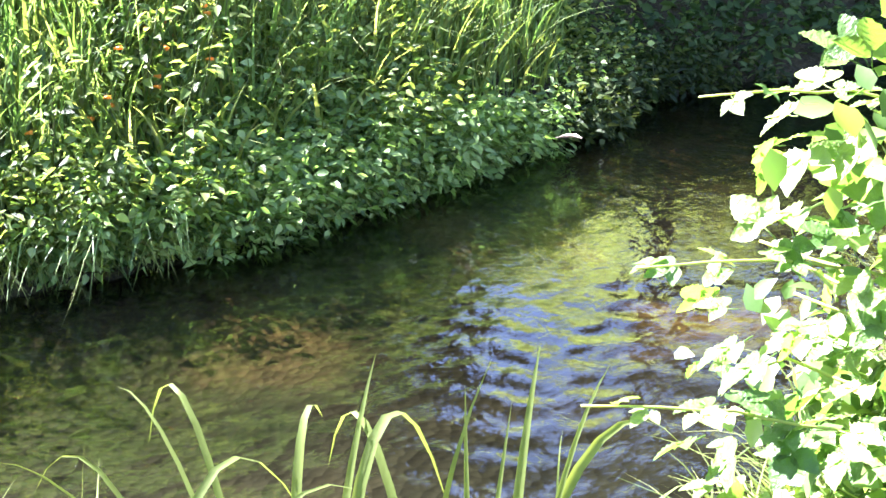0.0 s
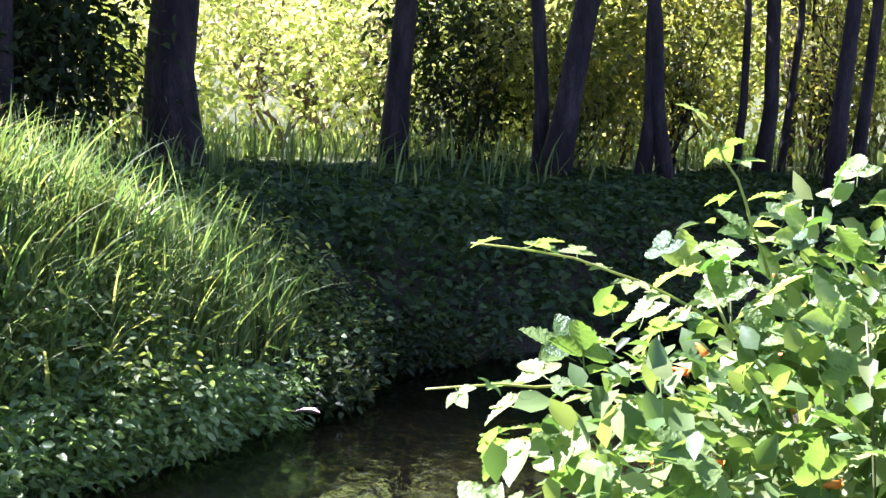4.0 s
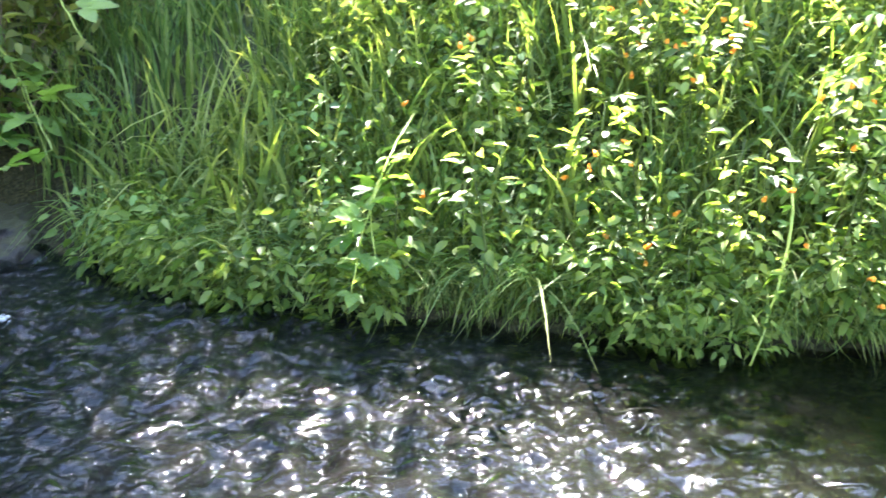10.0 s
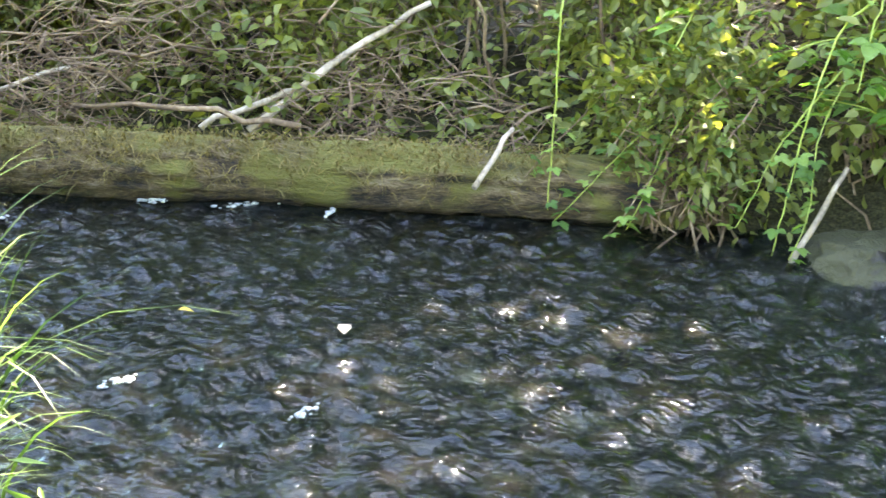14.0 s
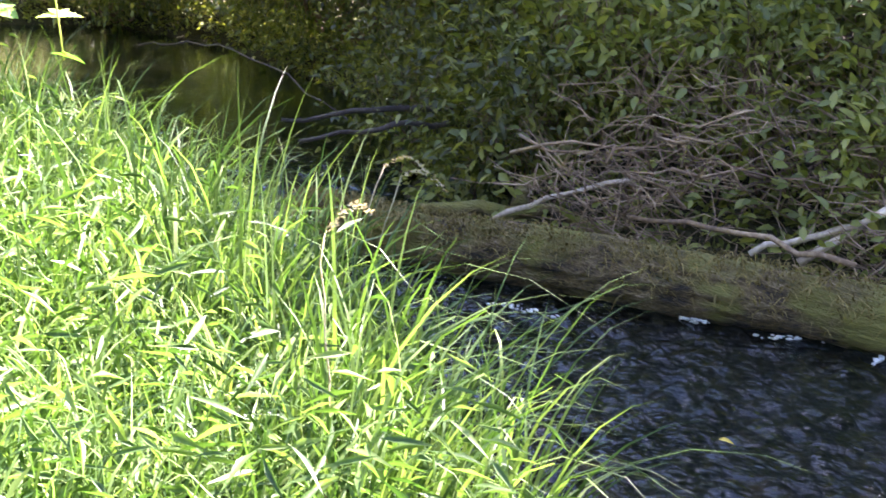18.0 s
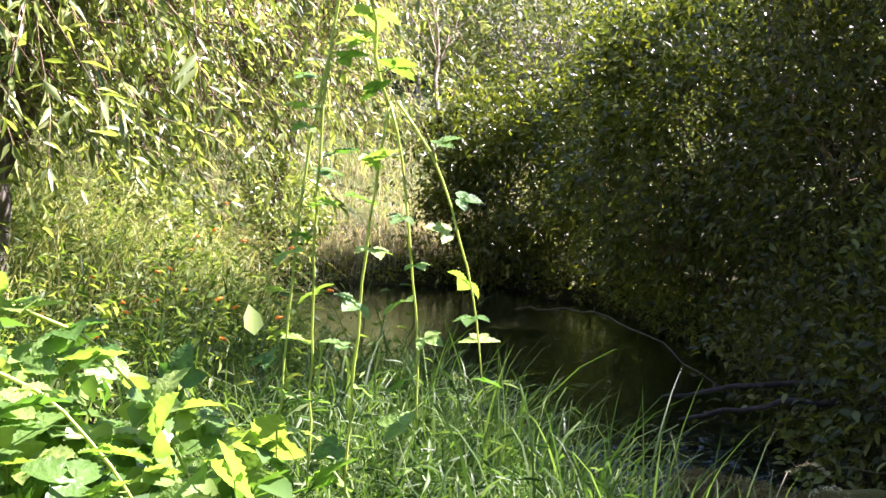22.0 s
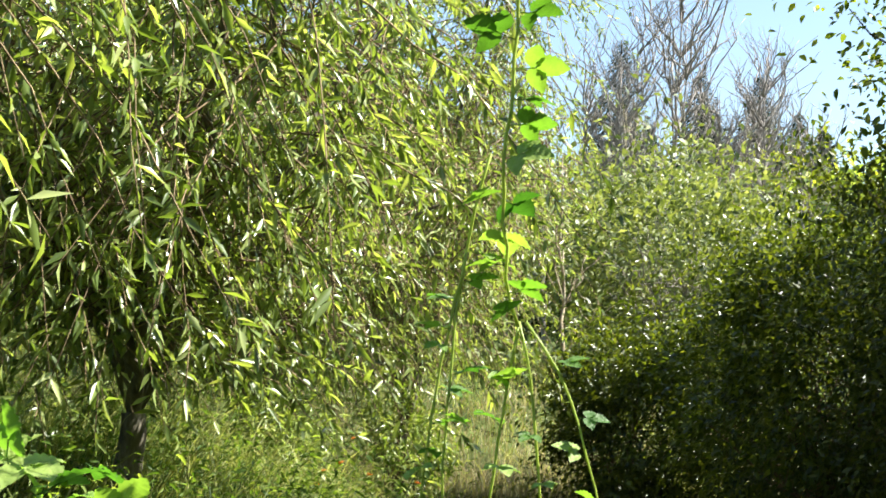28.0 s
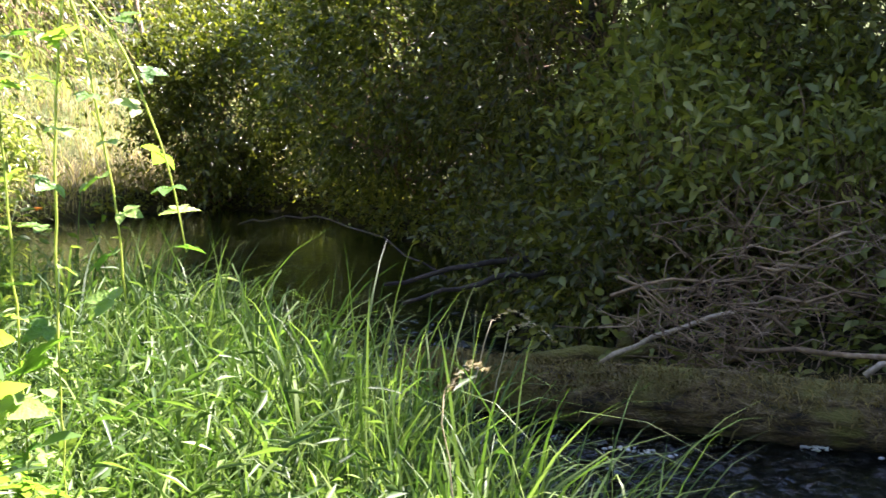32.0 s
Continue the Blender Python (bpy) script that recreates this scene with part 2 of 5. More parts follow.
def bed_material():
    """Gravel and sand stream bed, riffle lighting painted in; drier soil above the water."""
    m, t, p = material("ground_soil_and_gravel")
    co = t.nodes.new("ShaderNodeTexCoord")
    big = node(t, "ShaderNodeTexNoise", Scale=1.3, Detail=5.0)
    peb = node(t, "ShaderNodeTexVoronoi", Scale=28.0)
    fine = node(t, "ShaderNodeTexNoise", Scale=90.0, Detail=3.0)
    for n in (big, peb, fine):
        t.links.new(co.outputs["Object"], n.inputs["Vector"])
    sand = ramp(t, [(0.42, (0.007, 0.007, 0.004)), (0.54, (0.018, 0.014, 0.007)), (0.67, (0.10, 0.07, 0.032))])
    t.links.new(big.outputs[0], sand.inputs[0])
    tint = ramp(t, [(0.0, (0.45, 0.42, 0.4)), (0.5, (0.95, 0.9, 0.85)), (1.0, (1.4, 1.35, 1.25))])
    t.links.new(peb.outputs["Color"], tint.inputs[0])
    mix = t.nodes.new("ShaderNodeMix")
    mix.data_type, mix.blend_type = "RGBA", "MULTIPLY"
    mix.inputs[0].default_value = 0.8
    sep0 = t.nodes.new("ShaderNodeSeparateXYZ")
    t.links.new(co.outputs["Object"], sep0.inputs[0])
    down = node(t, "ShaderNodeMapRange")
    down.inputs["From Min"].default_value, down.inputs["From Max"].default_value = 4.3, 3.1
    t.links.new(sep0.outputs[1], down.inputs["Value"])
    # blue-grey riffle bed colour paints in shade and sky reflection
    riffle_tone = ramp(t, [(0.35, (0.012, 0.015, 0.015)), (0.55, (0.034, 0.038, 0.035)), (0.68, (0.07, 0.068, 0.058))])
    t.links.new(big.outputs[0], riffle_tone.inputs[0])
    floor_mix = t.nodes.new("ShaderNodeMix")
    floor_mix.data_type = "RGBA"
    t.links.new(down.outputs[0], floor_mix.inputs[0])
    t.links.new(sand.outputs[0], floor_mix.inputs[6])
    t.links.new(riffle_tone.outputs[0], floor_mix.inputs[7])
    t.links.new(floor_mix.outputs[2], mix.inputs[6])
    t.links.new(tint.outputs[0], mix.inputs[7])
    soil = ramp(t, [(0.3, (0.014, 0.012, 0.006)), (0.55, (0.035, 0.034, 0.014)), (0.8, (0.08, 0.075, 0.03))])
    t.links.new(fine.outputs[0], soil.inputs[0])
    turf = ramp(t, [(0.35, (0.035, 0.05, 0.015)), (0.6, (0.075, 0.10, 0.03)), (0.8, (0.15, 0.15, 0.06))])
    wide = node(t, "ShaderNodeTexNoise", Scale=0.4, Detail=8.0, Roughness=0.7)
    t.links.new(co.outputs["Object"], wide.inputs["Vector"])
    t.links.new(wide.outputs[0], turf.inputs[0])
    sep = t.nodes.new("ShaderNodeSeparateXYZ")
    t.links.new(co.outputs["Object"], sep.inputs[0])
    high = ramp(t, [(0.49, (0, 0, 0)), (0.51, (1, 1, 1))])
    lift = node(t, "ShaderNodeMath")
    lift.operation = "ADD"
    lift.inputs[1].default_value = 0.52
    t.links.new(sep.outputs[2], lift.inputs[0])
    t.links.new(lift.outputs[0], high.inputs[0])
    both = t.nodes.new("ShaderNodeMix")
    both.data_type = "RGBA"
    t.links.new(high.outputs[0], both.inputs[0])
    t.links.new(mix.outputs[2], both.inputs[6])
    up_land = node(t, "ShaderNodeMapRange")
    up_land.inputs["From Min"].default_value, up_land.inputs["From Max"].default_value = 0.45, 0.8
    t.links.new(sep.outputs[2], up_land.inputs["Value"])
    land = t.nodes.new("ShaderNodeMix")
    land.data_type = "RGBA"
    t.links.new(up_land.outputs[0], land.inputs[0])
    t.links.new(soil.outputs[0], land.inputs[6])
    t.links.new(turf.outputs[0], land.inputs[7])
    t.links.new(land.outputs[2], both.inputs[7])
    t.links.new(both.outputs[2], p.inputs["Base Color"])
    p.inputs["Roughness"].default_value = 0.9
    p.inputs["Specular IOR Level"].default_value = 0.1
    b = node(t, "ShaderNodeBump", Strength=0.8, Distance=0.02)
    t.links.new(peb.outputs["Distance"], b.inputs["Height"])
    t.links.new(b.outputs[0], p.inputs["Normal"])
    return m


def water_material():
    """Clear brook water: a rippled mirror by Fresnel over water that tints what lies beneath, with painted sky haze in
    the riffle.
    """
    m, t, p = material("brook_water")
    co = t.nodes.new("ShaderNodeTexCoord")
    mp = t.nodes.new("ShaderNodeMapping")
    mp.inputs["Rotation"].default_value = (0, 0, radians(20))
    mp.inputs["Scale"].default_value = (1.25, 0.85, 1.0)
    t.links.new(co.outputs["Object"], mp.inputs[0])
    a = node(t, "ShaderNodeTexNoise", Scale=11.0, Detail=2.5, Distortion=1.4)
    t.links.new(mp.outputs[0], a.inputs["Vector"])
    b = node(t, "ShaderNodeBump", Strength=1.0, Distance=0.028)
    sep = t.nodes.new("ShaderNodeSeparateXYZ")
    t.links.new(co.outputs["Object"], sep.inputs[0])
    fast = ramp(t, [(0.0, (0.10, 0.10, 0.10)), (0.30, (0.12, 0.12, 0.12)), (0.38, (1, 1, 1)), (0.60, (1, 1, 1)), (0.64, (0.12, 0.12, 0.12)), (0.69, (0.08, 0.08, 0.08))])
    lie = node(t, "ShaderNodeMapRange")
    lie.inputs["From Min"].default_value, lie.inputs["From Max"].default_value = -13.0, 11.0
    t.links.new(sep.outputs[1], lie.inputs["Value"])
    t.links.new(lie.outputs[0], fast.inputs[0])
    wave = node(t, "ShaderNodeMath")
    wave.operation = "MULTIPLY"
    t.links.new(a.outputs[0], wave.inputs[0])
    t.links.new(fast.outputs[0], wave.inputs[1])
    t.links.new(wave.outputs[0], b.inputs["Height"])
    fr = node(t, "ShaderNodeFresnel", IOR=1.33)
    t.links.new(b.outputs[0], fr.inputs["Normal"])
    gl = node(t, "ShaderNodeBsdfGlossy")
    broken = node(t, "ShaderNodeMapRange")
    broken.inputs["To Min"].default_value, broken.inputs["To Max"].default_value = 0.03, 0.065
    t.links.new(fast.outputs[0], broken.inputs["Value"])
    t.links.new(broken.outputs[0], gl.inputs["Roughness"])
    gl.inputs["Color"].default_value = (0.88, 1.0, 0.94, 1)
    t.links.new(b.outputs[0], gl.inputs["Normal"])
    tp = t.nodes.new("ShaderNodeBsdfTransparent")
    # tint by place: darker in the riffle to paint in shade over its bed
    depth = ramp(t, [(0.12, (0.42, 0.43, 0.29)), (1.0, (0.28, 0.34, 0.32))])
    t.links.new(fast.outputs[0], depth.inputs[0])
    t.links.new(depth.outputs[0], tp.inputs["Color"])
    # pale diffuse haze painted in where the riffle lacks sky reflection
    riffle_haze = node(t, "ShaderNodeBsdfDiffuse")
    riffle_haze.inputs["Color"].default_value = (0.36, 0.36, 0.31, 1)
    haze_share = node(t, "ShaderNodeMath")
    haze_share.operation = "MULTIPLY"
    haze_share.inputs[1].default_value = 0.012
    t.links.new(fast.outputs[0], haze_share.inputs[0])
    body = t.nodes.new("ShaderNodeMixShader")
    t.links.new(haze_share.outputs[0], body.inputs[0])
    t.links.new(tp.outputs[0], body.inputs[1])
    t.links.new(riffle_haze.outputs[0], body.inputs[2])
    s = t.nodes.new("ShaderNodeMixShader")
    t.links.new(fr.outputs[0], s.inputs[0])
    t.links.new(body.outputs[0], s.inputs[1])
    t.links.new(gl.outputs[0], s.inputs[2])
    t.links.new(s.outputs[0], t.nodes["Material Output"].inputs["Surface"])
    return m


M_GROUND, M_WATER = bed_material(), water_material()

# ---- lie of the land ----
rng = np.random.default_rng(7)
FAR = np.array([(6, 10.8), (3, 8.8), (1.5, 7.7), (0.7, 7.2), (0.36, 6.35), (-0.12, 5.8), (-0.62, 5.15), (-1.25, 4.45), (-1.95, 4.05), (-2.58, 3.4), (-3.02, 2.5),
                (-3.4, 1.85), (-4.0, 1.05), (-4.7, 0.55), (-5.05, -0.05), (-5.3, -0.7), (-5.2, -1.6), (-4.8, -2.8), (-4.6, -3.6), (-5.05, -4.6), (-6.4, -5.4), (-7.4, -7.5), (-8.6, -10.5), (-8.5, -12.3), (-6.9, -12.9), (-5.4, -13.3)])
NEAR = np.array([(6.8, 9.4), (3.4, 7.4), (2.0, 5.6), (1.2, 4.0), (0.7, 2.9), (0.2, 2.1), (-0.5, 1.45), (-1.0, 0.8), (-1.3, 0.1), (-1.6, -0.7), (-2.08, -1.4),
                 (-2.48, -2.2), (-2.8, -3.2), (-3.15, -4.6), (-3.5, -6.5), (-4.2, -9.0), (-4.7, -11.2), (-5.1, -12.6), (-5.4, -13.3)])


def line_distance(x, y, line):
    """Distance of points to a line of many legs."""
    best = np.full(x.shape, 1e9)
    for (ax, ay), (bx, by) in zip(line[:-1], line[1:]):
        dx, dy = bx - ax, by - ay
        s = np.clip(((x - ax) * dx + (y - ay) * dy) / (dx * dx + dy * dy), 0, 1)
        best = np.minimum(best, np.hypot(x - ax - s * dx, y - ay - s * dy))
    return best


def in_water(x, y):
    ring = np.concatenate([FAR, NEAR[::-1]])
    inside = np.zeros(x.shape, bool)
    for (ax, ay), (bx, by) in zip(ring, np.roll(ring, -1, axis=0)):
        if ay != by:
            inside ^= ((ay > y) != (by > y)) & (x < (bx - ax) * (y - ay) / (by - ay) + ax)
    return inside


def ease(d, a, b):
    s = np.clip((d - a) / (b - a), 0, 1)
    return s * s * (3 - 2 * s)


def shore(x, y):
    """Distance from the water's edge on the far bank and on the near bank; negative values lie elsewhere."""
    x, y = np.asarray(x, float), np.asarray(y, float)
    f, n, w = line_distance(x, y, FAR), line_distance(x, y, NEAR), in_water(x, y)
    far = np.where(~w & (f <= n), f, -1.0)
    near = np.where(~w & (n < f), n, -1.0)
    return far, near, np.where(w, np.minimum(f, n), -1.0)


def ground_height(x, y):
    x, y = np.asarray(x, float), np.asarray(y, float)
    far, near, wet = shore(x, y)
    wob = 0.05 * np.sin(2.1 * x + 0.7) * np.cos(1.7 * y) + 0.03 * np.sin(5.3 * x + 2.9 * y)
    up = ease(y, -2.0, 1.5) * (1 - 0.34 * ease(x, -1.7, 0.1) * (1 - ease(y, 6.6, 7.6)))
    zf = 0.02 + (0.2 + 0.42 * up) * ease(far, -0.05, 0.5 + 0.48 * up) + 0.15 * up * ease(far, 0.3, 1.6) + 0.12 * ease(far, 0.8, 5.0) + wob * ease(far, 0, 1.0) + 0.26 * np.exp(-((x + 1.6) / 1.2) ** 2 - ((y - 6.0) / 0.9) ** 2) * ease(far, 0.1, 0.9)
    zf = zf + 13.0 * ease(far, 22, 75) + 30.0 * ease(far, 70, 400)
    zn = 0.02 + 0.26 * ease(near, 0, 0.55) + 0.12 * ease(near, 0.5, 4.0) + 10.0 * ease(near, 26, 80) + 25.0 * ease(near, 80, 400) + wob * ease(near, 0, 1.0) * 0.6
    rise = 1.5 * ease(-y, 13.4, 19.0)
    zf, zn = zf + rise, zn + rise + 0.45 * ease(-y, 6.5, 10.0) * ease(near, 0.3, 1.8)
    zw = -0.03 - 0.17 * ease(wet, 0, 0.7) + 0.5 * wob * ease(wet, 0, 0.6)
    return np.where(wet >= 0, zw, np.where(near >= 0, zn, zf))


def mesh_object(name, verts, faces, mat, parent=None, smooth=True):
    me = bpy.data.meshes.new(name)
    verts, faces = np.asarray(verts, np.float32).reshape(-1, 3), np.asarray(faces, np.int32)
    k = faces.shape[1]
    me.vertices.add(len(verts))
    me.vertices.foreach_set("co", verts.ravel())
    me.loops.add(faces.size)
    me.loops.foreach_set("vertex_index", faces.ravel())
    me.polygons.add(len(faces))
    me.polygons.foreach_set("loop_start", np.arange(0, faces.size, k, dtype=np.int32))
    me.polygons.foreach_set("loop_total", np.full(len(faces), k, np.int32))
    me.polygons.foreach_set("use_smooth", np.full(len(faces), smooth))
    me.update(calc_edges=True)
    me.materials.append(mat)
    ob = new(name, me)
    if parent:
        ob.parent = parent
        ob.location = -parent.location
    return ob


def grid_faces(nx, ny):
    i = np.arange(nx - 1)[:, None] * ny + np.arange(ny - 1)[None]
    return np.stack([i, i + ny, i + ny + 1, i + 1], -1).reshape(-1, 4)


def build_ground():
    u = np.linspace(-1, 1, 300)
    warp = 13 * u + 900 * np.sign(u) * np.abs(u) ** 9
    x, y = np.meshgrid(-2.5 + warp, -2.0 + warp, indexing="ij")
    z = ground_height(x, y)
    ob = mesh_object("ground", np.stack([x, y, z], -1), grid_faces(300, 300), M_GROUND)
    tagged(ob, "brown gravel stream bed rising to dark soil banks", "ground", kind="structure")


def build_water():
    gx = np.concatenate([np.linspace(-9.5, -5.7, 50)[:-1], np.linspace(-5.7, 1.4, 330), np.linspace(1.4, 7, 60)[1:]])
    gy = np.concatenate([np.linspace(-14, -5.6, 90)[:-1], np.linspace(-5.6, 4.2, 450), np.linspace(4.2, 11, 70)[1:]])
    nx, ny = len(gx), len(gy)
    x, y = np.meshgrid(gx, gy, indexing="ij")
    rif = ease(-y, -2.5, -1.2) * (1 - ease(-y, 4.0, 6.5))
    z = np.zeros_like(x)
    r = np.random.default_rng(3)
    for k in range(34):
        a, wl = r.uniform(0, 2 * np.pi), 0.07 * 3.0 ** r.uniform(0, 1)
        z += 0.0052 * wl / 0.3 * np.sin((x * np.cos(a) + y * np.sin(a)) * 2 * np.pi / wl + r.uniform(0, 6.3) + 1.2 * np.sin(x * 1.7 + y * 2.3 + k))
    z = z * (0.12 + 0.88 * rif)
    ob = mesh_object("water", np.stack([x, y, z], -1), grid_faces(nx, ny), M_WATER)
    keep = shore(x, y)
    me = ob.data
    bm = bmesh.new()
    bm.from_mesh(me)
    dry = ((keep[0] > 0.25) | (keep[1] > 0.25)).ravel()
    bm.verts.ensure_lookup_table()
    bmesh.ops.delete(bm, geom=[bm.verts[i] for i in np.nonzero(dry)[0]], context="VERTS")
    bm.to_mesh(me)
    bm.free()
    tagged(ob, "clear shallow brook water, rippled in the riffle", "water", kind="structure")


build_ground()
build_water()


# ---- plant building ----
def unit(v):
    return v / np.maximum(np.linalg.norm(v, axis=-1, keepdims=True), 1e-9)


OVATE = (np.array([(0, 0, 0), (-0.42, 0.28, 0.10), (0, 0.30, 0), (0.42, 0.28, 0.10), (-0.36, 0.62, 0.07), (0, 0.64, -0.03), (0.36, 0.62, 0.07), (0, 1, -0.10)]),
         np.array([(0, 2, 1), (0, 3, 2), (1, 2, 5), (1, 5, 4), (2, 3, 6), (2, 6, 5), (4, 5, 7), (5, 6, 7)]))
LANCE = (np.array([(0, 0, 0), (-0.5, 0.4, 0.05), (0, 0.45, -0.03), (0.5, 0.4, 0.05), (0, 1, -0.12)]),
         np.array([(0, 2, 1), (0, 3, 2), (1, 2, 4), (2, 3, 4)]))
DIAMOND = (np.array([(0, 0, 0), (-0.5, 0.45, 0.08), (0.5, 0.45, 0.08), (0, 1, -0.08)]), np.array([(0, 2, 1), (1, 2, 3)]))
LOBED = (np.array([(0, 0, 0), (-0.28, -0.08, 0.04), (-0.55, 0.25, 0.08), (-0.30, 0.38, 0.02), (-0.45, 0.72, 0.05), (-0.14, 0.62, 0), (0, 1, -0.08), (0.14, 0.62, 0),
                   (0.45, 0.72, 0.05), (0.30, 0.38, 0.02), (0.55, 0.25, 0.08), (0.28, -0.08, 0.04), (0, 0.4, -0.03)]),
         np.array([(12, i, (i + 1)) for i in range(11)] + [(12, 11, 0)])[:, [0, 2, 1]])


def leaves_mesh(name, at, along, face, length, width, shape, mat, parent=None):
    """Many leaves in one mesh: each starts at a place, runs along a way and turns its upper side to a face."""
    tv, tf = shape
    along = unit(along)
    side = unit(np.cross(along, face))
    up = np.cross(side, along)
    n = len(at)
    v = at[:, None] + tv[None, :, :1] * side[:, None] * width[:, None, None] + tv[None, :, 1:2] * along[:, None] * length[:, None, None] + tv[None, :, 2:] * up[:, None] * length[:, None, None]
    f = tf[None] + (np.arange(n) * len(tv))[:, None, None]
    return mesh_object(name, v, f.reshape(-1, 3), mat, parent)


def blades_mesh(name, at, height, width, lean, droop, mat, parent=None, legs=4):
    """Grass blades: strips that rise, lean over and droop at the tip. lean: a sideways way with its amount."""
    n = len(at)
    s = np.linspace(0, 1, legs + 1)
    amount = np.linalg.norm(lean, axis=1)
    cen = at[:, None] + s[None, :, None] ** 1.8 * lean[:, None] * height[:, None, None]
    rise = s[None] * height[:, None] * np.sqrt(np.maximum(1 - 0.5 * np.minimum(amount, 1.3)[:, None] * s[None], 0.2)) - droop[:, None] * height[:, None] * s[None] ** 3
    cen[..., 2] += rise
    turn = rng.uniform(0, np.pi, n)
    side = np.stack([np.cos(turn), np.sin(turn), 0 * turn], -1)
    taper = (1 - s ** 2.2) * np.minimum(0.5 + s * 2.0, 1)
    off = side[:, None] * (taper[None] * width[:, None] / 2)[..., None]
    v = np.stack([cen - off, cen + off], 2)
    k = legs + 1
    base = np.array([(2 * i, 2 * i + 1, 2 * i + 3, 2 * i + 2) for i in range(legs)])
    f = base[None] + (np.arange(n) * 2 * k)[:, None, None]
    return mesh_object(name, v, f.reshape(-1, 4), mat, parent)


def tube(points, radii, sides=7, seed=0, rough=0.0):
    """Vertices and faces of a round stem along points, closed at both ends."""
    pts = np.array(points, float)
    rad = np.broadcast_to(np.array(radii, float), (len(pts),))
    tan = unit(np.gradient(pts, axis=0))
    ref = np.where(np.abs(tan[:, 2:3]) > 0.9, np.array([[1.0, 0, 0]]), np.array([[0, 0, 1.0]]))
    a = unit(np.cross(tan, ref))
    for i in range(1, len(a)):
        flat = a[i - 1] - tan[i] * (a[i - 1] @ tan[i])
        a[i] = flat / max(np.linalg.norm(flat), 1e-9)
    b = np.cross(tan, a)
    ang = np.arange(sides) * 2 * np.pi / sides
    r = rad[:, None] * (1 + rough * np.random.default_rng(seed).uniform(-1, 1, (len(pts), sides)))
    ring = pts[:, None] + r[..., None] * (np.cos(ang)[None, :, None] * a[:, None] + np.sin(ang)[None, :, None] * b[:, None])
    v = np.concatenate([ring.reshape(-1, 3), pts[:1], pts[-1:]])
    n, f = len(pts), []
    for i in range(n - 1):
        for j in range(sides):
            k = (j + 1) % sides
            f += [(i * sides + j, i * sides + k, (i + 1) * sides + k), (i * sides + j, (i + 1) * sides + k, (i + 1) * sides + j)]
    for j in range(sides):
        k = (j + 1) % sides
        f += [(n * sides, k, j), (n * sides + 1, (n - 1) * sides + j, (n - 1) * sides + k)]
    return v, np.array(f)


def tubes_mesh(name, parts, mat, parent=None):
    vs, fs, n = [], [], 0
    for v, f in parts:
        vs.append(v)
        fs.append(f + n)
        n += len(v)
    return mesh_object(name, np.concatenate(vs), np.concatenate(fs), mat, parent)


def bend(a, b, sag=0.0, wob=0.0, n=8, r=None):
    """Points from a to b with a sag (down) or arch (negative) and an uneven line."""
    r = r or rng
    s = np.linspace(0, 1, n)[:, None]
    p = np.array(a)[None] * (1 - s) + np.array(b)[None] * s
    p[:, 2] -= sag * 4 * (s * (1 - s))[:, 0]
    if wob:
        q = r.normal(0, wob, (n, 3))
        q[0] = q[-1] = 0
        p = p + q
    return p


def empty(name, at=(0, 0, 0), label="", category="", group="", kind=""):
    ob = new(name)
    ob.location = at
    return tagged(ob, label, category, group, kind)


def clump_points(centre, radii, n, clumps, spread, r, shell=0.55):
    """Leaf places inside an uneven crown: gathered round twig ends, with gaps between them."""
    d = unit(r.normal(size=(clumps, 3)))
    c = np.array(centre) + d * np.array(radii) * r.uniform(shell, 1.0, (clumps, 1)) * r.uniform(0.75, 1.12, (clumps, 1))
    k = r.integers(0, clumps, n)
    return c[k] + r.normal(size=(n, 3)) * spread * r.uniform(0.5, 1.3, (clumps, 1))[k], c


def scatter(n, x0, x1, y0, y1, test, r):
    """Places on the ground in a field where test(x, y, far, near) holds."""
    out, have = [], 0
    for _ in range(60):
        x, y = r.uniform(x0, x1, n), r.uniform(y0, y1, n)
        far, near, wet = shore(x, y)
        ok = test(x, y, far, near)
        out.append(np.stack([x[ok], y[ok]], -1))
        have += ok.sum()
        if have >= n:
            break
    p = np.concatenate(out)[:n]
    return np.column_stack([p, ground_height(p[:, 0], p[:, 1])])


def outward(p, amount=0.6):
    """Ways in which plants on a bank lean: towards the open water, which lies where the shore distance falls."""
    e = 0.15
    def d(q):
        f, n, w = shore(q[:, 0], q[:, 1])
        return np.where(w >= 0, -w, np.maximum(f, n))
    gx = d(p + [e, 0, 0]) - d(p - [e, 0, 0])
    gy = d(p + [0, e, 0]) - d(p - [0, e, 0])
    return -amount * unit(np.stack([gx, gy, 0 * gx], -1))


def herb_leaves(name, base, tall, per, size, mat, r, lean=0.25, shape=OVATE, parent=None, narrow=0.6):
    """Leafy stalks: leaves spread up and round stalks that stand at base."""
    n = len(base)
    k = np.repeat(np.arange(n), per)
    s = r.uniform(0.15, 1.0, n * per)
    h = tall[k] * s
    tip = outward(base, lean)[k] * (h * s)[:, None]
    turn = r.uniform(0, 2 * np.pi, n * per)
    out = np.stack([np.cos(turn), np.sin(turn), r.uniform(-1.0, 0.3, n * per)], -1)
    at = base[k] + tip + out * r.uniform(0.01, 0.07, (n * per, 1))
    at[:, 2] += h
    face = np.stack([r.normal(0, 1.0, n * per), r.normal(0, 1.0, n * per), np.ones(n * per)], -1)
    length = size * r.uniform(0.6, 1.35, n * per)
    return leaves_mesh(name, at, out, face, length, length * narrow * r.uniform(0.8, 1.2, n * per), shape, mat, parent)


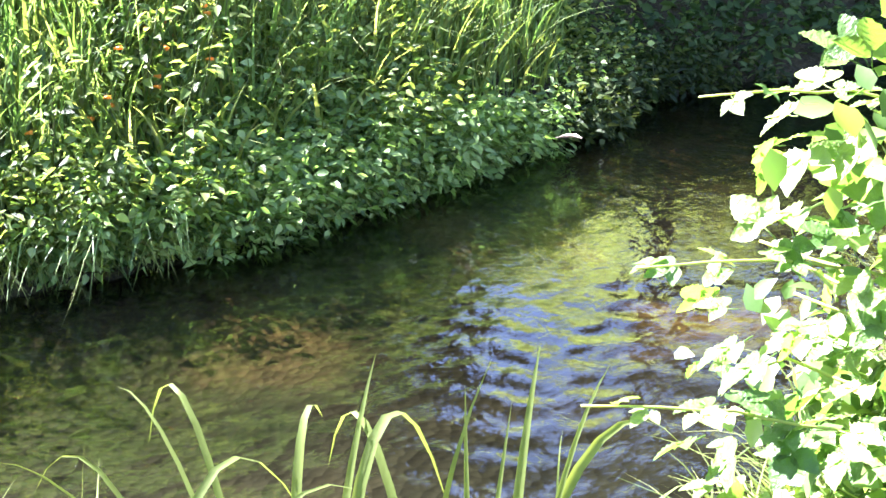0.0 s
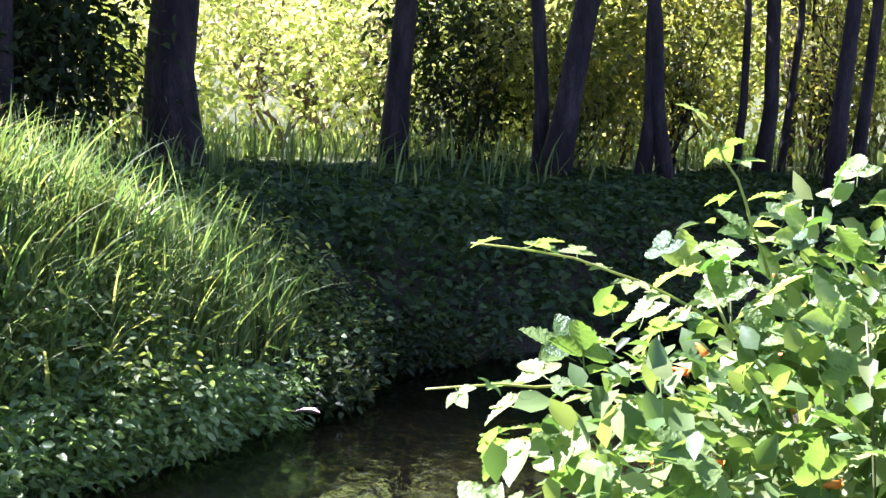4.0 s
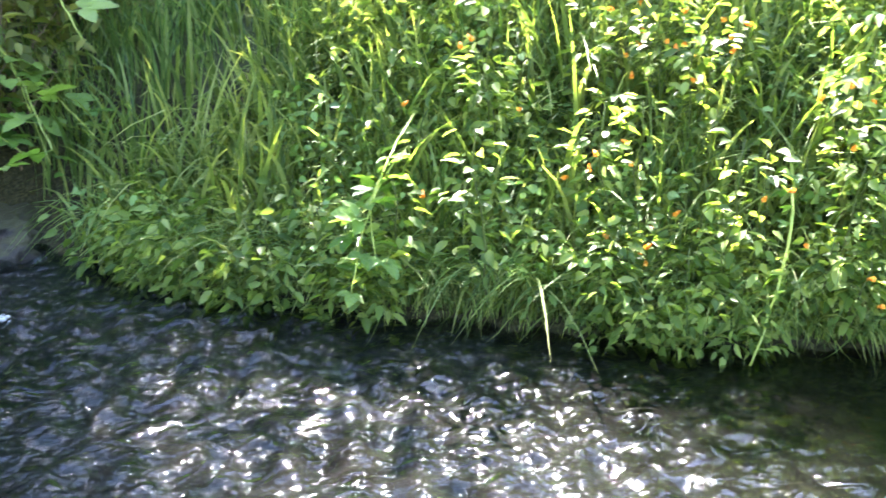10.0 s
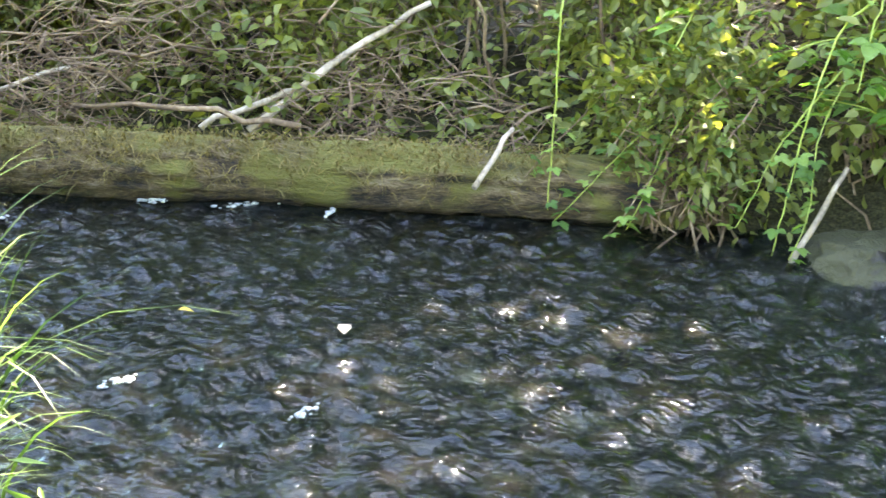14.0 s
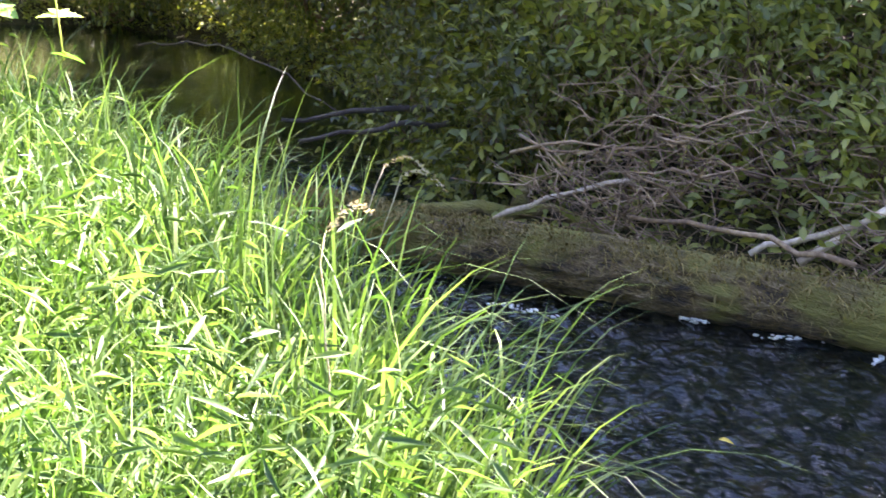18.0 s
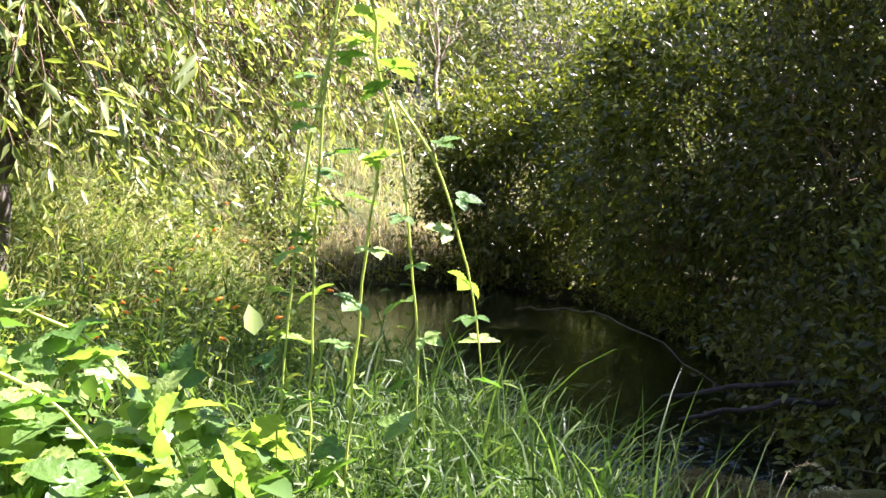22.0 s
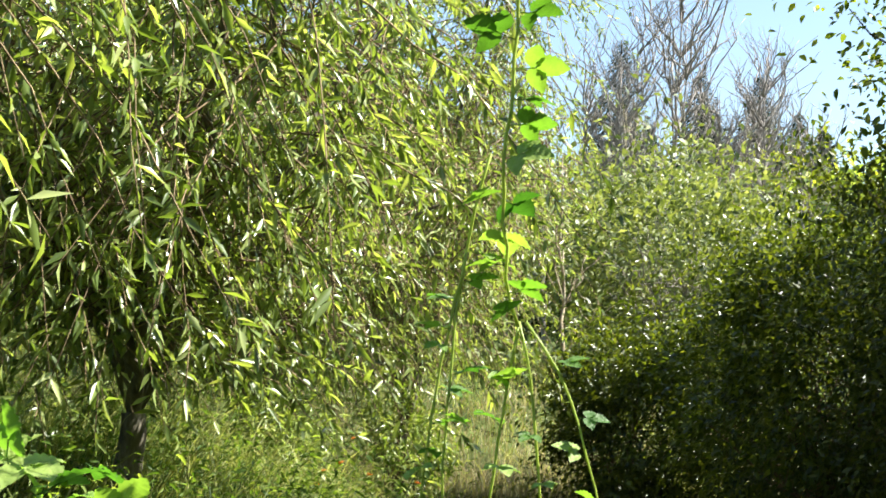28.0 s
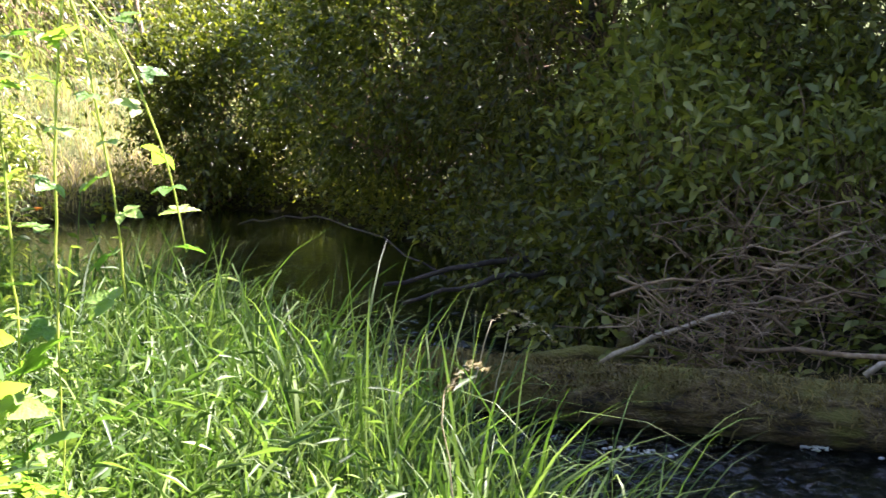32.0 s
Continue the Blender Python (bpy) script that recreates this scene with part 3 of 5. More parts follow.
# ---- far bank: grass, herbs and balsam ----
def thick(x, y, k=0.0):
    """Where low plants stand thick: an uneven field between -1 and 1."""
    return np.sin(2.3 * x + 1.1 * y + k) * np.sin(2.9 * y - 1.3 * x + 2 * k) + 0.5 * np.sin(6.1 * x - 3.7 * y + k) * np.sin(5.3 * y + 4.1 * x)


r1 = np.random.default_rng(11)


def patch(name, n, box, test, tall, wide, lean, toss, droop, mat, label, legs=4, seed=0, sink=0.0):
    """A patch of grass: one piece of stuff."""
    r = np.random.default_rng(200 + seed)
    p = scatter(n, *box, test, r) - [0, 0, sink]
    g = blades_mesh(name, p, r.uniform(*tall, len(p)) * r.uniform(0.7, 1.1, len(p)), r.uniform(*wide, len(p)), outward(p, lean) + r.normal(0, toss, p.shape) * [1, 1, 0], r.uniform(*droop, len(p)), mat, legs=legs)
    return tagged(g, label, "grass", kind="stuff")


def rest_on_water(ob):
    """Lays down on the water what would hang below its surface."""
    me = ob.data
    co = np.empty(len(me.vertices) * 3, np.float32)
    me.vertices.foreach_get("co", co)
    co[2::3] = np.maximum(co[2::3], 0.008)
    me.vertices.foreach_set("co", co)
    me.update()


patch("bank_grass", 10500, (-5.6, 1.2, 0.5, 9.5), lambda x, y, f, n: (f > 0.2) & (f < 3.2) & (y < 6.9 - x) & (thick(x, y, 4.0) > -0.25), (0.3, 0.66), (0.007, 0.016), 0.14, 0.3, (0, 0.35), M_GRASS, "tall green grass on the far stream bank", seed=1)
rest_on_water(patch("bank_grass", 6500, (-4.7, -2.6, 0.4, 3.0), lambda x, y, f, n: (f > 0) & (f < 1.4), (0.25, 0.5), (0.009, 0.018), 0.18, 0.45, (0.25, 0.7), M_NEARGRASS, "soft arching grass on the far bank beside the stone", 6, seed=2))
rest_on_water(patch("edge_grass", 4600, (-4.6, 0.2, 0.5, 6), lambda x, y, f, n: (f > 0) & (f < 0.2), (0.12, 0.26), (0.007, 0.014), 0.5, 0.4, (0.7, 0.95), M_NEARGRASS, "pale grass trailing over the water's edge", 7, seed=3))
r2 = np.random.default_rng(31)
p = scatter(420, -4.6, -1.0, 0.6, 4.6, lambda x, y, f, n: (f > -0.02) & (f < 0.1), r2)
drift = r2.uniform(0.2, 0.5, len(p))[:, None] * np.array([-1.0, -1.35, 0]) + outward(p, 0.45) + r2.normal(0, 0.2, p.shape) * [1, 1, 0]
g = blades_mesh("trailing_grass", p + [0, 0, 0.06], r2.uniform(0.22, 0.46, len(p)), r2.uniform(0.006, 0.011, len(p)), drift, r2.uniform(0.75, 0.95, len(p)), M_CRESS, legs=8)
rest_on_water(tagged(g, "grey-green grass trailing downstream on the water", "grass", kind="stuff"))
patch("meadow_grass", 9000, (-14, 10, 2, 26), lambda x, y, f, n: (f > 2.2) & (y > 3 - 0.4 * x), (0.3, 0.8), (0.012, 0.03), 0.1, 0.25, (0, 0.3), M_GRASS, "rough green grass under the streamside trees", 3, seed=4)
patch("meadow_grass", 14000, (-16, -1, -26, -12.9), lambda x, y, f, n: (f > 0) | (n > 0), (0.35, 0.85), (0.006, 0.014), 0.25, 0.45, (0.2, 0.7), M_PALEGRASS, "tall sunlit grass beyond the pool", 4, seed=5)
patch("meadow_grass", 6000, (-4.8, 2.0, -13.0, -7.0), lambda x, y, f, n: (n > 0.15), (0.7, 1.4), (0.006, 0.012), 0.2, 0.42, (0.2, 0.75), M_PALEGRASS, "tall pale grass under the willows", 5, seed=22)
patch("meadow_grass", 900, (-4.9, -2.8, -12.6, -10.6), lambda x, y, f, n: (n > 0.1), (0.8, 1.5), (0.006, 0.012), 0.2, 0.42, (0.2, 0.75), M_PALEGRASS, "tall pale grass round the willow stems", 5, seed=26)
patch("dry_grass", 6000, (-12, -2, -17, -12.9), lambda x, y, f, n: (f > 0) | (n > 0), (0.35, 0.8), (0.005, 0.012), 0.5, 0.3, (0.2, 0.6), M_STRAW, "straw-coloured grass leaning over the pool bank", 4, seed=6)

p = scatter(1700, -4.6, 2.0, 1.2, 8.0, lambda x, y, f, n: (f > 0.02) & (f < 2.4) & (y < 8.0 - x) & (thick(x, y) > np.where(x > -1.9, 0.6, 0.2)), r1)
g = herb_leaves("bank_herbs", p, r1.uniform(0.2, 0.48, len(p)) * (0.5 + 0.5 * ease(thick(p[:, 0], p[:, 1]), 0.2, 0.7)), 17, 0.043, M_HERB, r1, 0.42, narrow=0.5)
tagged(g, "dense green herb leaves in clumps on the far bank", "undergrowth", kind="stuff")
p = scatter(1700, -4.6, 2.0, 0.6, 8.0, lambda x, y, f, n: (f > 0.0) & (f < 2.2) & (y < 8.0 - x) & (thick(x, y, 2.0) > 0.1), r1)
g = herb_leaves("bank_herbs", p, r1.uniform(0.1, 0.36, len(p)), 11, 0.036, M_CRESS, r1, 0.42, narrow=0.7)
tagged(g, "small-leaved pale herbs on the far bank", "undergrowth", kind="stuff")
patch("light_grass", 5200, (-5.0, 0.3, 0.6, 6.6), lambda x, y, f, n: (f > 0.15) & (f < 2.6), (0.35, 0.75), (0.012, 0.024), 0.2, 0.28, (0, 0.35), M_NEARGRASS, "broad light green reed blades among the herbs", 6, seed=21)
patch("light_grass", 3400, (-2.2, 0.6, 4.0, 6.9), lambda x, y, f, n: (f > 0.3) & (f < 2.2), (0.4, 0.8), (0.009, 0.02), 0.1, 0.22, (0, 0.4), M_CRESS, "upright light green grass on the sunlit far bank", 6, seed=27)
patch("light_grass", 1100, (-1.6, 0.3, 4.6, 6.5), lambda x, y, f, n: (f > 0.35) & (f < 1.6), (0.35, 0.75), (0.012, 0.022), 0.25, 0.3, (0.1, 0.5), M_NEARGRASS, "sunlit broad grass on the crest of the far bank", 6, seed=25)
# herbs here carry the bank's shade in their leaf colour
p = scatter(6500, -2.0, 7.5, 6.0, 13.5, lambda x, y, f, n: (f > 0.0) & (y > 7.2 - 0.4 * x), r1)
g = herb_leaves("shade_painted_herbs", p, r1.uniform(0.12, 0.45, len(p)) * (1 - 0.75 * ease(p[:, 1], 7.6, 9.6)), 8, 0.075, M_PAINTEDSHADE, r1, 0.3)
tagged(g, "low herbs covering the upstream bank, shade painted into dark leaves", "undergrowth", kind="stuff")
p = scatter(1900, -4.5, 3.0, 0.5, 9.0, lambda x, y, f, n: (f > 0.0) & (f < 0.3) & (thick(x, y, 1.0) > -0.1), r1)
# leaf colour paints shade beyond x 0.1 and sunlight from x -1.9 on
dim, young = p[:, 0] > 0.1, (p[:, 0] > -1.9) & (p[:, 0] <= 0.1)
for q, leaf, words in ((p[~dim & ~young], M_HERB, "low green leaves overhanging the far water's edge"), (p[young], M_CRESS, "leaves overhanging the water's edge, sunlight painted into light green"), (p[dim], M_CANOPYSHADE, "low leaves overhanging the upstream water's edge, darkened to paint in shade")):
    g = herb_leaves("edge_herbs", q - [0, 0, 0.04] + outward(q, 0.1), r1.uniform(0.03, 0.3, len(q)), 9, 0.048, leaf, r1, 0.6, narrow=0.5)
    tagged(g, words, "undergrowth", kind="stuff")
p = scatter(1500, -9.5, -4.6, -13.0, -0.3, lambda x, y, f, n: (f > 0.0) & (f < 0.7), r1)
g = herb_leaves("edge_herbs", p - [0, 0, 0.03], r1.uniform(0.06, 0.5, len(p)), 8, 0.06, M_MAPLE, r1, 0.5)
tagged(g, "sparse leafy growth along the backwater edge", "undergrowth", kind="stuff")
p = scatter(800, -1.7, 0.1, 4.0, 5.9, lambda x, y, f, n: (f > -0.05) & (f < 0.55) & (thick(x, y, 0.6) > -0.5), r1)
g = herb_leaves("cress_patch", p, r1.uniform(0.06, 0.32, len(p)), 15, 0.042, M_CRESS, r1, 0.55, narrow=0.7)
tagged(g, "light green water-edge herbs in a low mound", "undergrowth", kind="stuff")

def balsam(at, tall, r, flowers, lean=0.45):
    """A balsam plant: stem, leaves and hanging orange flowers."""
    ob = empty("jewelweed", at, "leafy jewelweed with small orange flowers on the bank", "wild flower", "jewelweed on the far bank")
    top = np.array(at) + outward(np.array([at]), lean)[0] * tall + [0, 0, tall]
    tubes_mesh("stem", [tube(bend(at, top, 0.0, 0.012, 6, r), np.linspace(0.0045, 0.002, 6), 5)], M_HERBSTEM, ob)
    n = 42
    s = r.uniform(0.25, 1.05, n)
    turn = r.uniform(0, 2 * np.pi, n)
    out = np.stack([np.cos(turn), np.sin(turn), r.uniform(-0.8, 0.3, n)], -1)
    pos = np.array(at) + (top - np.array(at)) * s[:, None] + out * 0.05
    length = r.uniform(0.035, 0.068, n)
    leaves_mesh("foliage", pos, out, np.stack([r.normal(0, 0.4, n), r.normal(0, 0.4, n), np.ones(n)], -1), length, length * 0.58, OVATE, M_HERB, ob)
    for _ in range(flowers):
        a = r.uniform(0, 2 * np.pi)
        c = np.array(at) + (top - np.array(at)) * r.uniform(0.4, 1.0) + np.array([np.cos(a) * 0.09, np.sin(a) * 0.09, r.uniform(-0.02, 0.04)])
        d = unit(np.array([1.0, -0.6, -0.1]) + r.normal(0, 0.4, 3))
        cone = tube([c, c - d * 0.008, c - d * 0.02, c - d * 0.026, c - d * 0.024 + [0, 0, -0.008]], [0.007, 0.0065, 0.004, 0.002, 0.001], 7)
        fl = tubes_mesh("flower", [cone], M_FLOWER, ob)
        m = 5
        aa = np.arange(m) * 2 * np.pi / m + r.uniform(0, 6)
        ref = unit(np.cross(d, [0, 0, 1.0]))
        ref2 = np.cross(d, ref)
        way = np.cos(aa)[:, None] * ref + np.sin(aa)[:, None] * ref2 + d * 0.5
        leaves_mesh("petal", np.repeat(c[None], m, 0), way, np.repeat(d[None], m, 0), np.full(m, 0.011), np.full(m, 0.0095), OVATE, M_FLOWER, None).parent = fl
    return ob


p = scatter(130, -4.0, -1.2, 1.2, 5.4, lambda x, y, f, n: (f > 0.0) & (f < 1.2), r1)
for q in p:
    balsam(q, r1.uniform(0.3, 0.7), r1, int(r1.integers(0, 4)))

p = scatter(34, -4.3, -0.2, 0.8, 5.2, lambda x, y, f, n: (f > 0.02) & (f < 0.14), r1)
for q in p:
    tagged(balsam(q, r1.uniform(0.18, 0.34), r1, 0), "young light green jewelweed at the water's edge")

# ---- near bank: grass and herbs ----
patch("near_grass", 6200, (-3.2, -0.6, -5.2, 0.1), lambda x, y, f, n: (n > 0.12) & (n < 1.5) & (np.hypot(x, y) > 0.95) & (y < 0.1 + 0.6 * x), (0.22, 0.55), (0.006, 0.012), 0.12, 0.26, (0.15, 0.55), M_LUSH, "lush bright green grass on the near bank", 7, seed=11)
patch("near_grass", 5600, (-3.2, -0.6, -5.2, 0.1), lambda x, y, f, n: (n > 0.12) & (n < 1.5) & (np.hypot(x, y) > 0.95) & (y < -0.2 + 0.6 * x) & (np.sin(4.1 * x + 1.3 * y) * np.sin(3.3 * y - 2.0 * x) > -0.1), (0.3, 0.66), (0.006, 0.011), 0.08, 0.26, (0.15, 0.6), M_LUSH, "tall bright green grass clumps on the near bank", 7, seed=15)
patch("near_grass", 9000, (-6, 0.5, -13.5, -4.5), lambda x, y, f, n: (n > 0) & (n < 4.5), (0.3, 0.8), (0.008, 0.017), 0.2, 0.3, (0.1, 0.6), M_LUSH, "green grass along the near bank by the pool", 5, seed=12)
patch("near_grass", 1500, (-1.5, 1.0, 0.7, 3.2), lambda x, y, f, n: (n > 0) & (n < 0.35) & (np.hypot(x, y) > 1.35), (0.12, 0.3), (0.005, 0.01), 0.4, 0.3, (0.1, 0.4), M_NEARGRASS, "bright green grass fringing the near bank", 5, seed=13)
patch("near_grass", 5000, (-3, 14, -24, -2.5), lambda x, y, f, n: (n > 1.4), (0.25, 0.6), (0.008, 0.02), 0.1, 0.3, (0.05, 0.35), M_GRASS, "meadow grass behind the near bank", 3, seed=14)
patch("near_grass", 4200, (-3.0, -0.85, -4.8, -1.45), lambda x, y, f, n: (n > 0.15) & (n < 1.3), (0.35, 0.8), (0.006, 0.011), 0.04, 0.26, (0.15, 0.6), M_LUSH, "tall arching grass crowding the near bank", 7, seed=18)
patch("near_grass", 16000, (-1.4, 9.0, -6.0, 6.5), lambda x, y, f, n: (n > 0.1) & (np.hypot(x - 0.0, y) > 0.35), (0.08, 0.22), (0.006, 0.012), 0.08, 0.4, (0.1, 0.5), M_LUSH, "short trodden grass on the near bank", 3, seed=23)
patch("dry_grass", 700, (-3.4, 0.3, -6.0, -0.8), lambda x, y, f, n: (n > 0.3) & (n < 2.2) & (np.hypot(x, y) > 1.0), (0.15, 0.45), (0.004, 0.010), 0.1, 0.5, (0.2, 0.8), M_STRAW, "dead straw among the near bank grass", 5, seed=16)
patch("near_grass", 2500, (0.2, 3.2, 0.9, 4.5), lambda x, y, f, n: (n > 0.02) & (n < 1.5) & (np.hypot(x, y) > 1.3), (0.15, 0.45), (0.006, 0.012), 0.3, 0.35, (0.1, 0.4), M_NEARGRASS, "grass growing up through the bramble thicket", 5, seed=17)
patch("tall_grass", 3000, (-3.4, -1.4, -5.0, -1.4), lambda x, y, f, n: (n > 0.0) & (n < 0.5), (0.55, 1.1), (0.006, 0.012), 0.14, 0.2, (0.15, 0.6), M_LUSH, "tall upright grass lining the near water's edge", 7, seed=19)
patch("tall_grass", 650, (-3.2, -1.4, -4.6, -2.4), lambda x, y, f, n: (n > 0.1) & (n < 0.9), (0.7, 1.15), (0.007, 0.014), 0.08, 0.24, (0.3, 0.7), M_LUSH, "tall pale green grass standing by the riffle", 7, seed=24)
p = scatter(1500, -2.6, 0.2, -4.0, -0.7, lambda x, y, f, n: (n > 0.25) & (n < 1.6) & (np.hypot(x, y) > 0.95), r1)
g = herb_leaves("near_herbs", p, r1.uniform(0.15, 0.6, len(p)), 9, 0.075, M_LUSH, r1, 0.15, narrow=0.14, shape=LANCE)
tagged(g, "broad-leaved herbs among the near bank grass", "undergrowth", kind="stuff")
p = scatter(1300, -5.2, 0.5, -12.5, -4.2, lambda x, y, f, n: (n > 0.3) & (n < 3.6), r1)
g = herb_leaves("near_herbs", p, r1.uniform(0.35, 1.05, len(p)) * r1.uniform(0.6, 1.0, len(p)), 13, 0.055, M_HERB, r1, 0.15, narrow=0.32)
tagged(g, "tall leafy herbs on the near bank by the pool", "undergrowth", kind="stuff")
p = scatter(9, -4.0, -1.5, -8.5, -4.5, lambda x, y, f, n: (n > 0.5) & (n < 2.5), r1)
for q in p:
    tagged(balsam(q, r1.uniform(0.6, 0.9), r1, 3), group="jewelweed on the near bank")

# ---- fallen log, stone, branches ----
M_MOSS = leaf_material("hanging_moss", (0.09, 0.075, 0.025), (0.16, 0.13, 0.045), (0.25, 0.20, 0.085), (1.2, 1.1, 0.5), 0.2, 0.85, gloss=0.1)


def great_log():
    """The fallen log: ridged bark, knots and hollows, with hanging moss on its older end."""
    r = np.random.default_rng(21)
    n, sides = 150, 44
    pts = bend((-5.14, -0.32, 0.118), (-3.97, -4.15, 0.10), -0.012, 0.0, n, r)
    s = np.linspace(0, 1, n)
    pts[:, 0] += 0.02 * np.sin(s * 9)
    v, f = tube(pts, (0.14 * (1 - s) + 0.118 * s) * np.minimum(1, 0.6 + (1 - s) * 5), sides)
    v2 = np.array(v)
    for i in range(n * sides):
        row, col = divmod(i, sides)
        c = pts[row]
        q = Vector(v[i])
        a = 2 * math.pi * col / sides
        wide = noise.noise(q * 2.2) * 0.16
        ridge = noise.noise(Vector((math.cos(a) * 3.2, math.sin(a) * 3.2, q.y * 0.8))) * 0.20
        bark = abs(noise.noise(Vector((math.cos(a) * 9, math.sin(a) * 9, q.y * 3.5)))) * 0.22
        k = 1.04 + wide + ridge - bark
        v2[i] = c + (v[i] - c) * k
    ob = tubes_mesh("fallen_log", [(v2, f)], M_LOG)
    tagged(ob, "mossy weathered fallen log lying along the stream edge", "log")
    m = 4200
    q = 1 - 0.85 * r.uniform(0, 1, m) ** 2.0
    c = np.stack([np.interp(q, s, pts[:, d]) for d in range(3)], -1)
    a = r.normal(0.55, 0.65, m)
    rad = 0.142 * (1 - q) + 0.135 * q
    foot = c + np.stack([np.sin(a) * rad * 0.95, 0 * a, np.cos(a) * rad * 0.95], -1)
    lean = np.stack([np.sign(np.sin(a)) * r.uniform(0.5, 1.3, m), r.normal(0, 0.9, m), 0 * a], -1)
    blades_mesh("moss", foot, r.uniform(0.03, 0.09, m), r.uniform(0.004, 0.009, m), lean, r.uniform(0.5, 1.2, m), M_MOSS, ob, 3)


great_log()


def stone(at, size, seed, label):
    bm = bmesh.new()
    bmesh.ops.create_icosphere(bm, subdivisions=5, radius=1)
    for v in bm.verts:
        k = 1 + 0.5 * noise.noise(v.co * 1.1 + Vector((seed, 0, 0))) + 0.3 * noise.noise(v.co * 2.4) + 0.10 * noise.noise(v.co * 7) + 0.05 * noise.noise(v.co * 17)
        v.co = Vector((v.co.x * size[0], v.co.y * size[1], v.co.z * size[2])) * k
        v.co.z = min(v.co.z, size[2] * (0.54 + 0.10 * v.co.y / size[1] + 0.08 * noise.noise(v.co * 9)))
    me = bpy.data.meshes.new("stone")
    bm.to_mesh(me)
    bm.free()
    for f in me.polygons:
        f.use_smooth = True
    me.materials.append(M_STONE)
    ob = new("stone", me)
    ob.location = at
    return tagged(ob, label, "stone")


stone((-4.78, 0.26, -0.03), (0.20, 0.24, 0.24), 3.0, "grey mossy-topped stone at the stream edge")



# ---- bramble leaves and canes ----
def trefoil():
    """Mesh of one bramble leaf: three toothed leaflets on a short stalk."""
    vs, fs = [], []
    def leaflet(turn, size, foot):
        n, b = 12, len(vs)
        c, s = math.cos(turn), math.sin(turn)
        for i in range(n + 1):
            q = i / n
            w = 0.37 * math.sin(math.pi * q ** 0.75) ** 0.85 * (1.0 if i % 2 else 0.88) if 0 < i < n else 0.0
            for sx in (-1, 0, 1):
                x, y, z = sx * w, q, (0.10 if sx else 0.0) * w / 0.37 - 0.16 * q * q + (0.032 if (i % 2 and sx) else 0)
                vs.append(((c * x - s * y) * size + foot[0], (s * x + c * y) * size + foot[1], z * size))
        for i in range(n):
            o = b + 3 * i
            fs.extend([(o, o + 1, o + 4), (o, o + 4, o + 3), (o + 1, o + 2, o + 5), (o + 1, o + 5, o + 4)])
    leaflet(0.0, 0.62, (0, 0.38))
    leaflet(radians(68), 0.52, (0, 0.3))
    leaflet(radians(-68), 0.52, (0, 0.3))
    v, f = tube([(0, 0, 0), (0, 0.2, -0.02), (0, 0.4, 0)], [0.014, 0.012, 0.01], 4)
    fs.extend((f + len(vs)).tolist())
    vs.extend(v.tolist())
    me = bpy.data.meshes.new("leaf")
    me.from_pydata(vs, [], fs)
    for q in me.polygons:
        q.use_smooth = True
    me.materials.append(M_BRAMBLE)
    return me


LEAF = trefoil()


def put_leaf(at, along, face, size, parent):
    y = Vector(along).normalized()
    x = y.cross(Vector(face)).normalized()
    z = x.cross(y)
    ob = new("leaf", LEAF)
    ob.parent = parent
    m = Matrix((x, y, z)).transposed().to_4x4()
    m.translation = Vector(at) - parent.location
    ob.matrix_basis = m @ Matrix.Scale(size, 4)
    return ob


def cane(points, thick, size, step, seed, label, start=0.0, group="", along_up=0.1, name="bramble_cane", mat=None):
    """A bramble cane with its leaves, one by one."""
    r = np.random.default_rng(seed)
    pts = np.array(points, float)
    s = np.concatenate([[0], np.cumsum(np.linalg.norm(np.diff(pts, axis=0), axis=1))])
    fine = np.linspace(0, s[-1], max(8, int(s[-1] / 0.05)))
    q = np.stack([np.interp(fine, s, pts[:, i]) for i in range(3)], -1)
    for _ in range(3):
        q[1:-1] = (q[:-2] + 2 * q[1:-1] + q[2:]) / 4
    q[1:-1] += r.normal(0, thick * 0.5, q[1:-1].shape)
    ob = empty(name, tuple(pts[0]), label, "bramble", group)
    tubes_mesh("stem", [tube(q, np.linspace(thick, thick * 0.55, len(q)), 6, seed, 0.12)], mat or M_STEM, ob)
    d, flip = start, 1
    while d < s[-1]:
        c = np.array([np.interp(d, fine, q[:, i]) for i in range(3)])
        a = r.uniform(0, 2 * np.pi)
        out = np.array([math.cos(a), math.sin(a), r.uniform(-0.5, 0.3) + along_up])
        put_leaf(c, out, (r.normal(0, 0.4), r.normal(0, 0.4), 1), size * r.uniform(0.7, 1.25), ob)
        d += step * r.uniform(0.7, 1.3)
    return ob


